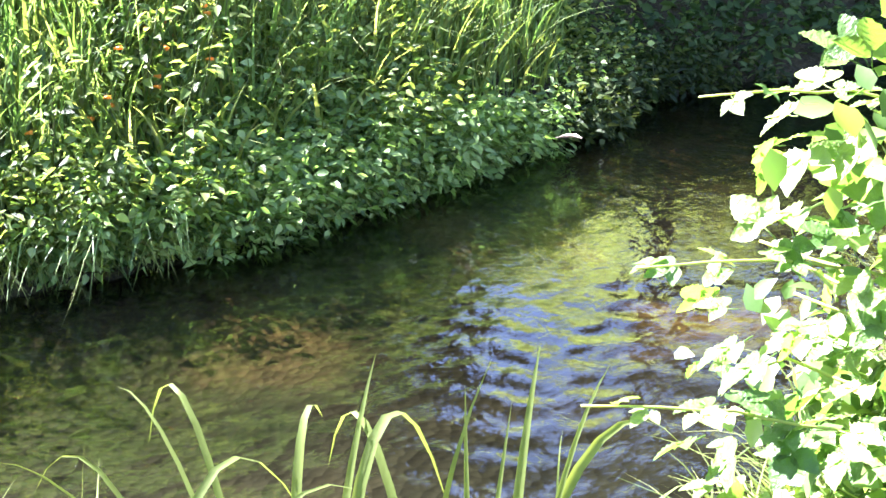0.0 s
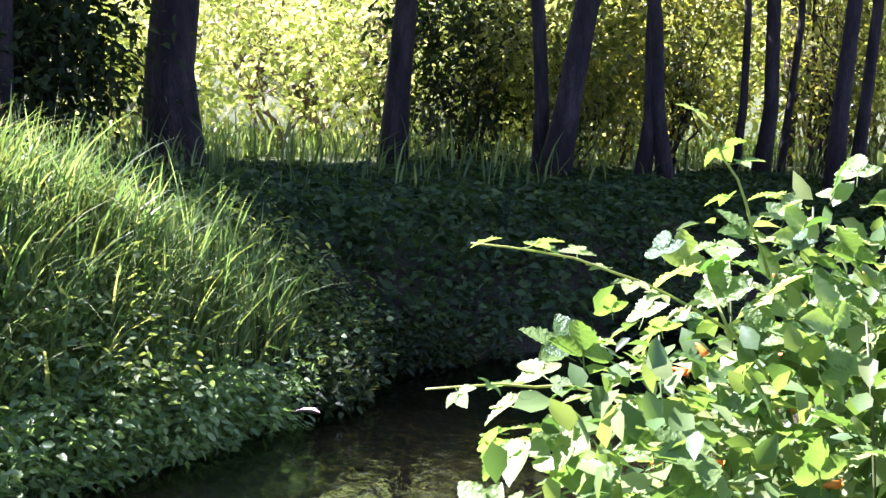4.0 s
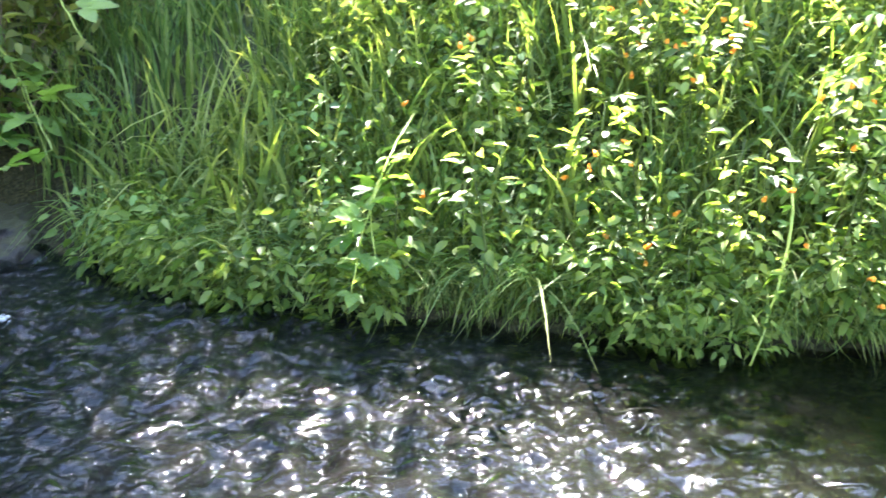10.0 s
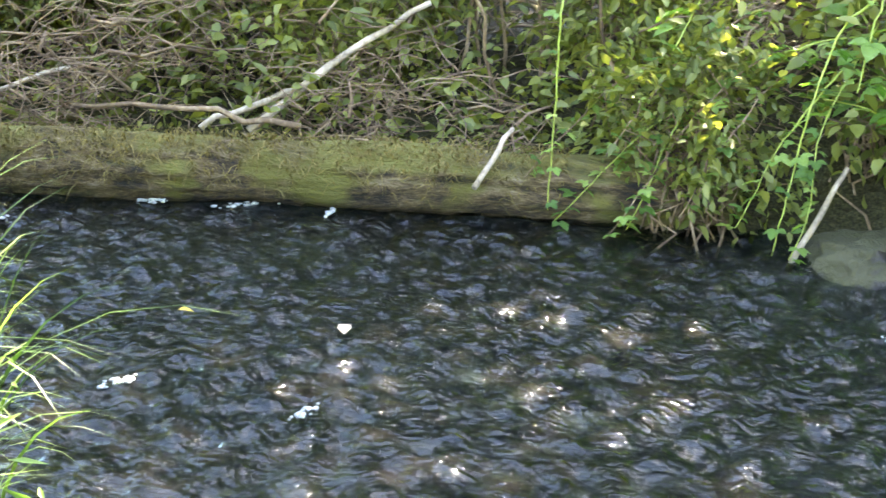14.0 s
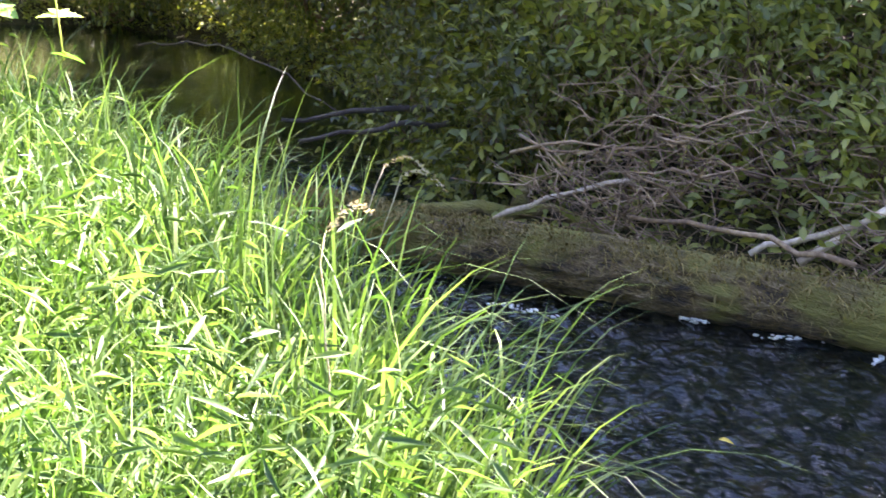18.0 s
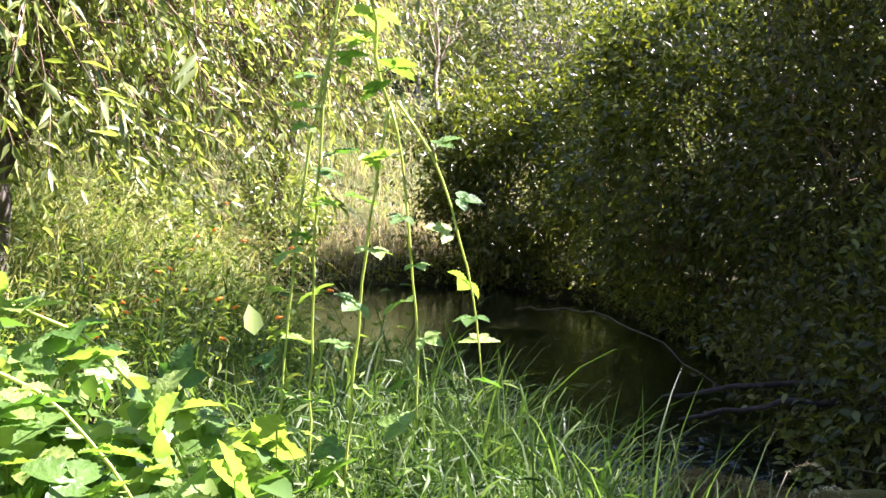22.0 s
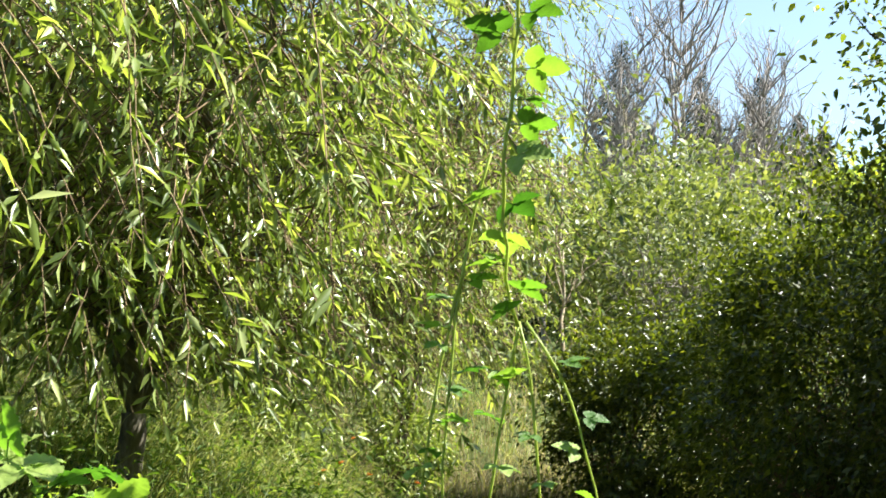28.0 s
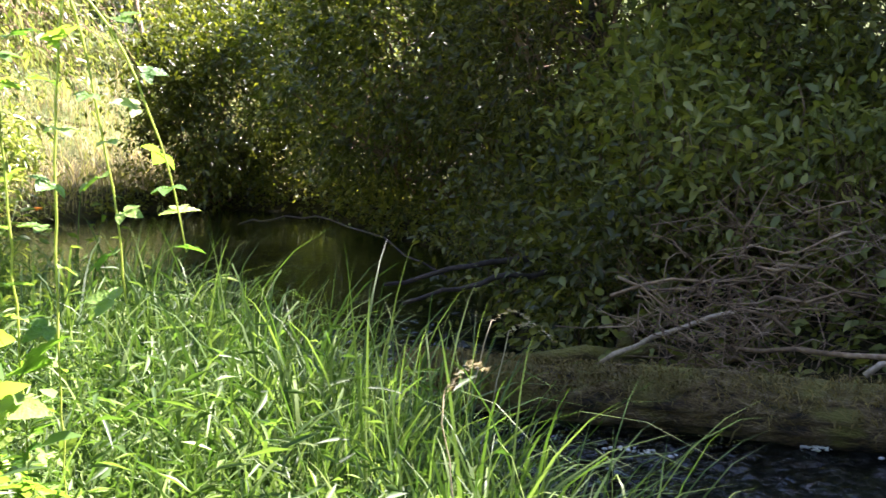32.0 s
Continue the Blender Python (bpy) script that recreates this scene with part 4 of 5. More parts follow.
def bramble_bush(at, centre, radii, count, size, seed, label, canes, spare=500):
    """A bramble thicket: arching canes, leaves one by one on the side that is seen, and a mass of smaller leaves behind."""
    r = np.random.default_rng(seed)
    ob = empty("bramble_bush", at, label, "bramble")
    c, rad = np.array(centre), np.array(radii)
    n = 0
    while n < count:
        d = unit(r.normal(size=3))
        q = c + d * rad * r.uniform(0.72, 1.05)
        if q[2] < gz(q[0], q[1]) + 0.06:
            continue
        out = d * 0.6 + r.normal(0, 0.5, 3) + [0, 0, -0.1]
        put_leaf(q, out, d * 0.5 + np.array([r.normal(0, 0.35), r.normal(0, 0.35), 0.9]), size * r.uniform(0.7, 1.3), ob)
        n += 1
    for i in range(canes):
        d = unit(r.normal(size=3)) * [1, 1, 0.5] + [0, 0, 0.5]
        end = c + unit(d) * rad * 0.98
        foot = np.array(at) + [r.normal(0, 0.15), r.normal(0, 0.15), -0.03]
        tubes_mesh("cane", [tube(bend(foot, end, -0.12, 0.015, 10, r), np.linspace(0.006, 0.0025, 10), 5)], M_STEM, ob)
    pos, _ = clump_points(c, rad * 0.95, spare, 110, 0.085, r, 0.7)
    pos = pos[pos[:, 2] > ground_height(pos[:, 0], pos[:, 1]) + 0.03]
    k = len(pos)
    ln = size * 0.58 * r.uniform(0.7, 1.3, k)
    fo = leaves_mesh("foliage", pos, r.normal(0, 1, (k, 3)), np.stack([r.normal(0, 0.5, k), r.normal(0, 0.5, k), np.ones(k)], -1), ln, ln * 0.75, OVATE, M_BRAMBLE_MASS, ob)
    tagged(fo, kind="stuff")
    return ob


def gz(x, y):
    return float(ground_height(np.array([x]), np.array([y]))[0])


def on(x, y):
    return (x, y, gz(x, y))


# ---- shrubs and trees ----
def shrub(name, at, radii, leaves, clumps, size, mat, bark, seed, label, category="shrub", stems=9, shape=LANCE, narrow=0.4, spread=0.28, lift=1.0, shell=0.45, group=""):
    """A shrub: stems from one foot, and leaves gathered at the twig ends."""
    r = np.random.default_rng(seed)
    ob = empty(name, at, label, category, group)
    c = np.array(at) + [0, 0, radii[2] * lift]
    pos, ends = clump_points(c, radii, leaves, clumps, spread, r, shell)
    ok = pos[:, 2] > ground_height(pos[:, 0], pos[:, 1]) + 0.04
    pos = pos[ok]
    n = len(pos)
    out = unit(pos - c) * 0.5 + r.normal(0, 0.6, (n, 3)) + [0, 0, -0.15]
    face = np.stack([r.normal(0, 0.6, n), r.normal(0, 0.6, n), np.ones(n)], -1)
    length = size * r.uniform(0.65, 1.35, n)
    leaves_mesh("foliage", pos, out, face, length, length * narrow, shape, mat, ob)
    twigs = []
    for i in range(min(stems, len(ends))):
        foot = np.array(at) + np.array([r.normal(0, 0.12), r.normal(0, 0.12), -0.05])
        end = ends[i]
        twigs.append(tube(bend(foot, end, -0.1, 0.05, 8, r), np.linspace(0.02, 0.005, 8) * max(radii) / 1.6, 6))
    for i in range(len(ends)):
        j = r.integers(0, max(1, stems))
        mid = (np.array(at) + ends[j]) / 2 + r.normal(0, 0.05, 3)
        twigs.append(tube(bend(mid, ends[i], -0.05, 0.05, 5, r), np.linspace(0.007, 0.002, 5) * max(radii) / 1.6, 4))
    tubes_mesh("stem_tangle", twigs, bark, ob)["kind"] = "stuff"
    return ob


def tree(name, at, tall, radius, crown, leaves, clumps, size, mat, seed, label, lean=(0, 0), crown_low=0.45, shape=DIAMOND, narrow=0.6, spread=0.5, limbs=9, bark=None):
    """A tree: tapered trunk, limbs, and a crown of leaves in clumps."""
    r = np.random.default_rng(seed)
    ob = empty(name, at, label, "tree")
    a = np.array(at)
    top = a + [lean[0] * tall, lean[1] * tall, tall]
    trunk = bend(a - [0, 0, 0.2], top, 0, 0.05, 12, r)
    rad = radius * np.linspace(1, 0.25, 12)
    rad[0] *= 1.35
    tubes_mesh("trunk", [tube(trunk, rad, 12, seed, 0.06)], bark or M_BARK, ob)
    c = a + [lean[0] * tall * 0.8, lean[1] * tall * 0.8, tall * (1 + crown_low) / 2]
    rr = (crown, crown, tall * (1 - crown_low) / 2 + 0.5)
    pos, ends = clump_points(c, rr, leaves, clumps, spread, r, 0.3)
    n = len(pos)
    face = np.stack([r.normal(0, 0.6, n), r.normal(0, 0.6, n), np.ones(n)], -1)
    length = size * r.uniform(0.6, 1.4, n)
    leaves_mesh("crown", pos, r.normal(0, 1, (n, 3)) + [0, 0, -0.4], face, length, length * narrow, shape, mat, ob)
    wood = []
    for i in range(min(len(ends), limbs * 3)):
        j = int(np.clip((ends[i][2] - a[2]) / tall * 11 - 2.5, 3, 10))
        wood.append(tube(bend(trunk[j], ends[i], -0.15, 0.08, 7, r), np.linspace(0.32, 0.06, 7) * radius, 6))
    tubes_mesh("limb_tangle", wood, bark or M_BARK, ob)
    return ob


# shrubs behind the log and along the backwater, lighting painted into leaf copies
DARK = "dense shrub hanging over the backwater, lighting painted into its leaves"
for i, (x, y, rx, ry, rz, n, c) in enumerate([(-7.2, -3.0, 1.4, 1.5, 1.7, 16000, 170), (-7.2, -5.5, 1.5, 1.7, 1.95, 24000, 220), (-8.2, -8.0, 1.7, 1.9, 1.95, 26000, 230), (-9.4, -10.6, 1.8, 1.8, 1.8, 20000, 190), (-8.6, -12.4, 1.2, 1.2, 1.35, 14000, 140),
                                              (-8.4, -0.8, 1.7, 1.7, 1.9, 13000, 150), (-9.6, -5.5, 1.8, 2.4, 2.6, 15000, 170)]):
    shrub("shrub", on(x, y), (rx, ry, rz), int(n * 1.6), int(c * 0.6), 0.062 if y > -6 and x > -8 else 0.08, M_LITPOOLSHRUB if y < -7 else M_LITSHRUB if y > -6 and x > -8 else M_SHADESHRUB, M_TWIG, 40 + i, DARK, group="shrubs along the backwater", stems=16, spread=0.2, lift=0.8, shell=0.55)
# first alder also added to block skylight; both have sunlight painted in
tree("alder_tree", on(-6.7, -4.4), 6.0, 0.06, 1.5, 15000, 140, 0.07, M_LITALDER, 59, "slender alder leaning over the log, sunlight painted into its leaves", (0.08, 0.02), 0.35, OVATE, 0.6, 0.26)
tree("alder_tree", on(-7.5, -5.7), 7.0, 0.07, 1.3, 11000, 140, 0.07, M_LITALDER, 55, "slender alder among the backwater shrubs, sunlight painted into its leaves", (0.05, -0.02), 0.3, OVATE, 0.6, 0.26)
# unseen trees, added only to keep sun off the backwater
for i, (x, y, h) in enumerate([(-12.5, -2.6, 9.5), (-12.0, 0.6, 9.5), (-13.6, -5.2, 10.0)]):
    tree("alder_tree", on(x, y), h, 0.16, 2.5, 16000, 130, 0.13, M_SHADESHRUB, 56 + i, "tall unseen alder added to shade the backwater", (0, 0), 0.15, DIAMOND, 0.6, 0.4)
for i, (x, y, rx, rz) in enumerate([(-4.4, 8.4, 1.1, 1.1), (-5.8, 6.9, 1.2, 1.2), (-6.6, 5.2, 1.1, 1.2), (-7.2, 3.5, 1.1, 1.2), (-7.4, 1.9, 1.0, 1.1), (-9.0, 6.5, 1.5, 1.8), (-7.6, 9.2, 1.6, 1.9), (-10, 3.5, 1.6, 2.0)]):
    shrub("bank_shrub", on(x, y), (rx, rx, rz), 8000, 110, 0.085, M_SHADESHRUB, M_TWIG, 170 + i, "dark leafy shrub along the top of the far bank", group="shrubs above the far bank", stems=14, spread=0.2, lift=0.8, shape=OVATE, narrow=0.5)
# alders added behind the bank and brushwood as shade casters
tree("alder_tree", on(-9.4, 2.4), 7.6, 0.13, 2.0, 9000, 110, 0.12, M_SHADESHRUB, 66, "dark alder added behind the far bank to cast shade", (0, 0), 0.25, DIAMOND, 0.6, 0.35)
tree("alder_tree", on(-8.6, 4.7), 7.5, 0.12, 1.9, 8000, 110, 0.12, M_SHADESHRUB, 67, "dark alder added behind the far bank to cast shade", (0, 0), 0.3, DIAMOND, 0.6, 0.35)
tree("alder_tree", on(-6.6, 10.9), 9.5, 0.13, 2.3, 22000, 160, 0.12, M_SHADESHRUB, 69, "dark alder added behind the far bank to cast shade", (0, 0), 0.25, DIAMOND, 0.6, 0.35)
tree("alder_tree", on(-7.6, 1.4), 7.9, 0.10, 1.6, 1800, 60, 0.12, M_SHADESHRUB, 70, "tall slim alder added behind the far bank to dapple the light", (0, 0), 0.52, DIAMOND, 0.6, 0.35)
tree("alder_tree", on(-8.9, -2.5), 7.5, 0.12, 2.0, 16000, 130, 0.12, M_SHADESHRUB, 68, "dark alder added behind the brushwood to shade the log", (0, 0), 0.3, DIAMOND, 0.6, 0.35)
tree("alder_tree", on(-9.2, -0.6), 7.7, 0.14, 2.4, 17000, 140, 0.13, M_SHADESHRUB, 72, "tall dark alder added behind the brushwood to shade the riffle", (0, 0), 0.5, DIAMOND, 0.6, 0.35)
for i, (x, y, rx, rz) in enumerate([(-3.0, 7.5, 0.8, 0.75), (-3.9, 6.3, 0.8, 0.75), (-4.7, 5.2, 0.8, 0.75), (-5.2, 4.0, 0.75, 0.7), (-5.7, 2.8, 0.75, 0.7)]):
    shrub("bank_shrub", on(x, y), (rx, rx, rz), 5200, 90, 0.075, M_BANKSHRUB, M_TWIG, 190 + i, "glossy grey-green shrub on the crest of the far bank", group="shrubs on the crest of the far bank", stems=14, spread=0.16, lift=0.85, shape=OVATE, narrow=0.5)
for i, (x, y, rx, rz) in enumerate([(-5.3, -4.3, 0.45, 0.5), (-4.95, -3.75, 0.35, 0.4), (-5.6, -5.1, 0.5, 0.55)]):
    shrub("bank_shrub", on(x, y), (rx, rx, rz), 1500, 40, 0.06, M_LITSHRUB, M_TWIG, 710 + i, "low dark shrub at the edge of the backwater", group="shrubs at the backwater edge", stems=10, spread=0.12, shape=OVATE, narrow=0.5)
# lighter leafy scrub close behind the log
for i, (x, y, rx, ry, rz, n) in enumerate([(-6.6, -0.9, 0.9, 0.9, 0.75, 2600), (-6.6, -2.3, 0.9, 0.9, 1.0, 3200), (-6.3, -3.8, 0.8, 0.9, 1.15, 4500), (-5.9, 0.9, 0.8, 0.9, 0.75, 3400), (-6.9, -5.0, 0.9, 0.9, 0.9, 5000)]):
    shrub("scrub", on(x, y), (rx, ry, rz), n, 90, 0.07, M_MAPLE, M_TWIG, 160 + i, "tangled yellow-green scrub with bare brown twigs", stems=26, shape=OVATE, narrow=0.6, spread=0.16, group="scrub behind the log", lift=0.8)

for i, (x, y, h) in enumerate([(-5.35, -3.75, 0.7), (-5.5, -2.9, 0.6), (-5.75, -1.9, 0.5), (-5.75, -4.4, 0.7), (-5.7, -0.9, 0.4), (-5.2, -3.3, 0.6), (-5.9, -2.4, 0.6), (-5.5, -2.2, 0.35), (-5.9, -3.2, 0.75), (-5.6, -4.0, 0.75)]):
    shrub("sapling", on(x, y), (0.32, 0.38, h), 850, 26, 0.07, M_MAPLE, M_TWIG, 180 + i, "sparse leafy sapling with light yellow-green leaves", stems=8, shape=OVATE, narrow=0.5, spread=0.12, group="saplings behind the log", lift=1.1)

# willows by the pool
M_WILLOWBARK = rough_material("willow_bark", [(0.3, (0.05, 0.042, 0.03)), (0.5, (0.12, 0.105, 0.075)), (0.7, (0.22, 0.20, 0.15))], 8, 60, 0.8, 0.01, 0.9, (1, 1, 0.3))


def willow(at, tall, radius, spread, sprays, seed, label, low=0.9, lean=(0.0, 0.0), size=0.1):
    """A willow: crooked limbs and long hanging sprays of narrow leaves."""
    r = np.random.default_rng(seed)
    ob = empty("willow_tree", at, label, "tree")
    a = np.array(at)
    fork = a + [lean[0] * 0.1, lean[1] * 0.1, 0.75]
    tubes_mesh("trunk", [tube(bend(a - [0, 0, 0.2], fork, 0, 0.012, 8, r), np.linspace(radius * 1.3, radius * 0.9, 8), 12, seed, 0.07)], M_WILLOWBARK, ob)
    at_l, al, fa, ln, twigs = [], [], [], [], []
    for i in range(7):
        turn = 2 * np.pi * i / 7 + r.uniform(-0.3, 0.3)
        end = fork + np.array([lean[0] + math.cos(turn) * spread * r.uniform(0.35, 0.95), lean[1] + math.sin(turn) * spread * r.uniform(0.35, 0.95), tall * r.uniform(0.5, 0.95)])
        line = bend(fork, end, -0.25, 0.09, 12, r)
        tubes_mesh("limb", [tube(line, np.linspace(radius * 0.5, radius * 0.1, 12), 8, seed + i, 0.06)], M_WILLOWBARK, ob)
        for j in range(sprays // 7):
            q = line[r.integers(3, 12)] + r.normal(0, 0.25, 3)
            a2 = r.uniform(0, 2 * np.pi)
            run = r.uniform(0.4, 1.5)
            tip = q + np.array([math.cos(a2) * run, math.sin(a2) * run, -r.uniform(0.2, 1.9) * run + 0.2])
            tip[2] = max(tip[2], low + r.uniform(0, 0.5))
            tw = bend(q, tip, -0.12 * run, 0.02, 7, r)
            twigs.append(tube(tw, np.linspace(0.007, 0.002, 7), 4))
            m = int(18 * run) + 6
            s = r.uniform(0.15, 1, m)
            pos = np.stack([np.interp(s * 6, np.arange(7), tw[:, d]) for d in range(3)], -1)
            o = unit(tip - q) * 0.7 + r.normal(0, 0.55, (m, 3)) + [0, 0, -0.35]
            at_l.append(pos); al.append(o); ln.append(size * r.uniform(0.6, 1.3, m))
    tubes_mesh("twig_spray", twigs, M_TWIG, ob)
    pos, al, ln = np.concatenate(at_l), np.concatenate(al), np.concatenate(ln)
    m = len(pos)
    leaves_mesh("foliage", pos, al, np.stack([r.normal(0, 0.8, m), r.normal(0, 0.8, m), np.ones(m)], -1), ln, ln * 0.24, LANCE, M_WILLOW, ob)
    return ob


PALE = "pale willow with narrow leaves drooping over the bank"
willow(on(-1.95, -8.2), 4.8, 0.085, 2.3, 1150, 61, PALE, 1.05, (0.1, 0.2), 0.13)
willow(on(-3.9, -12.0), 5.4, 0.07, 3.0, 1700, 62, PALE, 1.1)
willow(on(1.3, -6.0), 4.6, 0.10, 2.3, 900, 63, PALE, 1.25, (-0.7, 0.4), 0.125)
willow(on(-7.0, -17.5), 6.0, 0.08, 3.2, 1100, 64, PALE, 0.8)
willow(on(-6.3, -13.6), 7.4, 0.07, 2.4, 1400, 67, PALE, 1.2)
willow(on(-2.0, -17.0), 6.0, 0.08, 3.2, 1100, 65, PALE, 0.8)
willow(on(2.2, -12.5), 5.4, 0.08, 3.0, 1000, 66, PALE, 0.8)

for i, (x, y, rx, rz) in enumerate([(-3.9, -11.2, 0.5, 0.5), (-6.15, -13.35, 0.62, 0.75)]):
    shrub("willow_bush", on(x, y), (rx, rx, rz), 2600, 60, 0.12, M_WILLOW, M_TWIG, 700 + i, "low willow bush with narrow leaves in the tall grass", narrow=0.24, spread=0.18, group="willow bushes by the pool", stems=10)

# woods upstream
WOODS = [(-0.84, 12.2, 11, 0.25, 3.4, 0.01), (1.3, 13.2, 10, 0.14, 2.4, 0.02), (2.8, 12.4, 10, 0.14, 2.4, 0.2), (2.75, 12.6, 9, 0.08, 1.6, -0.06), (3.67, 12.2, 10, 0.075, 2.0, -0.01), (3.96, 12.1, 10, 0.075, 2.0, -0.16),
         (5.05, 13.3, 10, 0.045, 1.6, 0.0), (5.3, 13.2, 11, 0.085, 2.2, -0.02), (5.7, 13.6, 10, 0.045, 1.8, 0.02), (5.6, 12.0, 11, 0.085, 2.4, 0.0), (6.2, 12.8, 11, 0.07, 2.4, 0.0), (-2.0, 10.0, 9, 0.17, 2.8, 0.0), (-2.2, 12.0, 9, 0.05, 2.0, 0.03),
         (-3.6, 11.3, 10, 0.15, 2.6, 0.0), (-2.8, 14.5, 11, 0.14, 2.8, 0.0), (-5.8, 13.4, 11, 0.18, 2.8, 0.0), (-5.0, 10.9, 9, 0.12, 2.1, 0.0), (7.6, 14, 11, 0.12, 2.6, 0.0), (4.4, 15.5, 11, 0.06, 2.2, 0.04), (6.8, 16, 11, 0.07, 2.2, -0.05)]
# crowns enlarged, and the tree at (-5.0, 10.9) added, to shade the bank
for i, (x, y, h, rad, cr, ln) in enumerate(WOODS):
    tree("woodland_tree", on(x, y), h, rad, cr if x < 0 else cr * 1.8, 21000 if x < 0 else 14000, 130, 0.12, M_CANOPYSHADE, 80 + i, "dark-barked streamside tree with a leafy crown enlarged to cast shade", (ln, 0.0 if x < 0 else -0.12), 0.30 if x < -1.5 else 0.42, narrow=0.6, spread=0.42)
# background shrubs use the leaf copy with sunlight painted in
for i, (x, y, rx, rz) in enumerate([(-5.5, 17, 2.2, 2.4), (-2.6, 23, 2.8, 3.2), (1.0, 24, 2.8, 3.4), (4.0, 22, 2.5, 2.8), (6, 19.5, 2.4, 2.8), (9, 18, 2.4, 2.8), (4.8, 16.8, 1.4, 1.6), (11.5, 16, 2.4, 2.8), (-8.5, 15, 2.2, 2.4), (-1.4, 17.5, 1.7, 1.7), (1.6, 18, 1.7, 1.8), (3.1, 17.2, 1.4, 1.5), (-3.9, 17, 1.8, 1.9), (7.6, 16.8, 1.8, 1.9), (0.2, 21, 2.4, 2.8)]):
    shrub("woodland_shrub", on(x, y), (rx, rx, rz), 4800, 130, 0.12, M_PAINTEDSUN, M_TWIG, 100 + i, "shrub behind the trees, sunlight painted into its yellow-green leaves", shape=DIAMOND, narrow=0.6, spread=0.36, group="shrubs behind the trees")
# lit leaf copy right of x 2.5, shade-painted copy to the left
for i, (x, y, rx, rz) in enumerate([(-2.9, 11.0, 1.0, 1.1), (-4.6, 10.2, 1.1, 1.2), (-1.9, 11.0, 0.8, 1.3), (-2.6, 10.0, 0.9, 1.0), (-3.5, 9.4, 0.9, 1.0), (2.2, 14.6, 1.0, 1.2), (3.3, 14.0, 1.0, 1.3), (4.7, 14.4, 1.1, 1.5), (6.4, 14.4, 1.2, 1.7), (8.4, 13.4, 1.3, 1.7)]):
    shrub("woodland_shrub", on(x, y), (rx, rx, rz), 4200, 80, 0.10, M_WOODLAND if x > 2.5 else M_CANOPYSHADE, M_BARK, 420 + i, "green shrub between the trunks, light and shade painted into leaf copies", shape=OVATE, narrow=0.55, spread=0.24, group="shaded shrubs between the trunks")
for i, (x, y) in enumerate([(-4, 34), (1, 33), (6, 32), (11, 29), (16, 24), (15, 12), (19, 18), (-10, 36), (-17, 33)]):
    tree("woodland_tree", on(x, y), 12, 0.2, 4.2, 9000, 120, 0.2, M_WOODLAND, 300 + i, "distant leafy tree closing the view", (0, 0), 0.08, spread=0.6)

# downstream distance: pale scrub, bare trees, birches and conifers on the hillside
for i, (x, y, rx, rz) in enumerate([(-9.5, -20, 2.4, 2.2), (-13.5, -18, 2.4, 2.2), (-12, -24, 2.6, 2.6), (-16, -22, 2.6, 2.6), (-6, -24, 2.6, 2.8), (0, -22, 2.6, 2.8), (5, -18, 2.6, 2.6), (-19, -27, 3, 3), (-15, -30, 3, 3.2), (-10, -32, 3, 3.4), (4, -26, 3, 3), (9, -22, 3, 3), (-3, -28, 3, 3), (12, -16, 3, 3), (1.0, -17.5, 2.2, 1.8), (5.5, -13.5, 2.2, 2.0)]):
    shrub("meadow_shrub", on(x, y), (rx, rx, rz), 9000, 130, 0.16, M_PALESCRUB, M_ASH, 330 + i, "pale grey-green scrub in the sunlit meadow", shape=DIAMOND, narrow=0.4, spread=0.4, group="scrub in the meadow")


def bare_tree(at, tall, radius, seed, label, name="bare_tree", mat=None, forks=12, spread=0.3):
    """A leafless tree: trunk and upswept forked branches."""
    r = np.random.default_rng(seed)
    ob = empty(name, at, label, "tree")
    a = np.array(at, float)
    trunk = bend(a - [0, 0, 0.3], a + [r.normal(0, 0.2), r.normal(0, 0.2), tall], 0, 0.06, 12, r)
    tubes_mesh("trunk", [tube(trunk, np.linspace(radius, radius * 0.15, 12), 8)], mat or M_ASH, ob)
    br = []
    for i in range(forks * 3):
        j = int(r.integers(3, 11))
        t = r.uniform(0, 2 * np.pi)
        l = tall * spread * r.uniform(0.5, 1.2)
        end = trunk[j] + [math.cos(t) * l * 0.6, math.sin(t) * l * 0.6, l]
        line = bend(trunk[j], end, 0.06 * l, 0.03 * l, 7, r)
        br.append(tube(line, np.linspace(radius * 0.4, radius * 0.08, 7), 5))
        for _ in range(5):
            k = int(r.integers(2, 6))
            e2 = line[k] + [r.normal(0, 0.25) * l, r.normal(0, 0.25) * l, l * r.uniform(0.25, 0.6)]
            br.append(tube(bend(line[k], e2, 0, 0.02 * l, 5, r), np.linspace(radius * 0.16, radius * 0.05, 5), 4))
    tubes_mesh("branching", br, mat or M_ASH, ob)["kind"] = "stuff"
    return ob


for i, (x, y, h) in enumerate([(-24, -32.5, 13), (-22.5, -33.5, 9.5), (-26.5, -33, 8), (-21, -35, 8), (-19, -34, 7)]):
    bare_tree(on(x, y), h, 0.11, 350 + i, "leafless grey tree on the far slope")
for i, (x, y, h) in enumerate([(-21.5, -31.5, 9.5), (-23.2, -30.5, 10.5), (-24.6, -30.8, 9.0), (-25.4, -29.6, 10), (-22.6, -32.6, 11.5), (-20.6, -32.2, 9), (-27.0, -30.0, 8.5), (-26.2, -31.4, 10.5)]):
    bare_tree(on(x, y), h, 0.09, 380 + i, "slender leafless grey tree on the far slope", forks=16, spread=0.2)
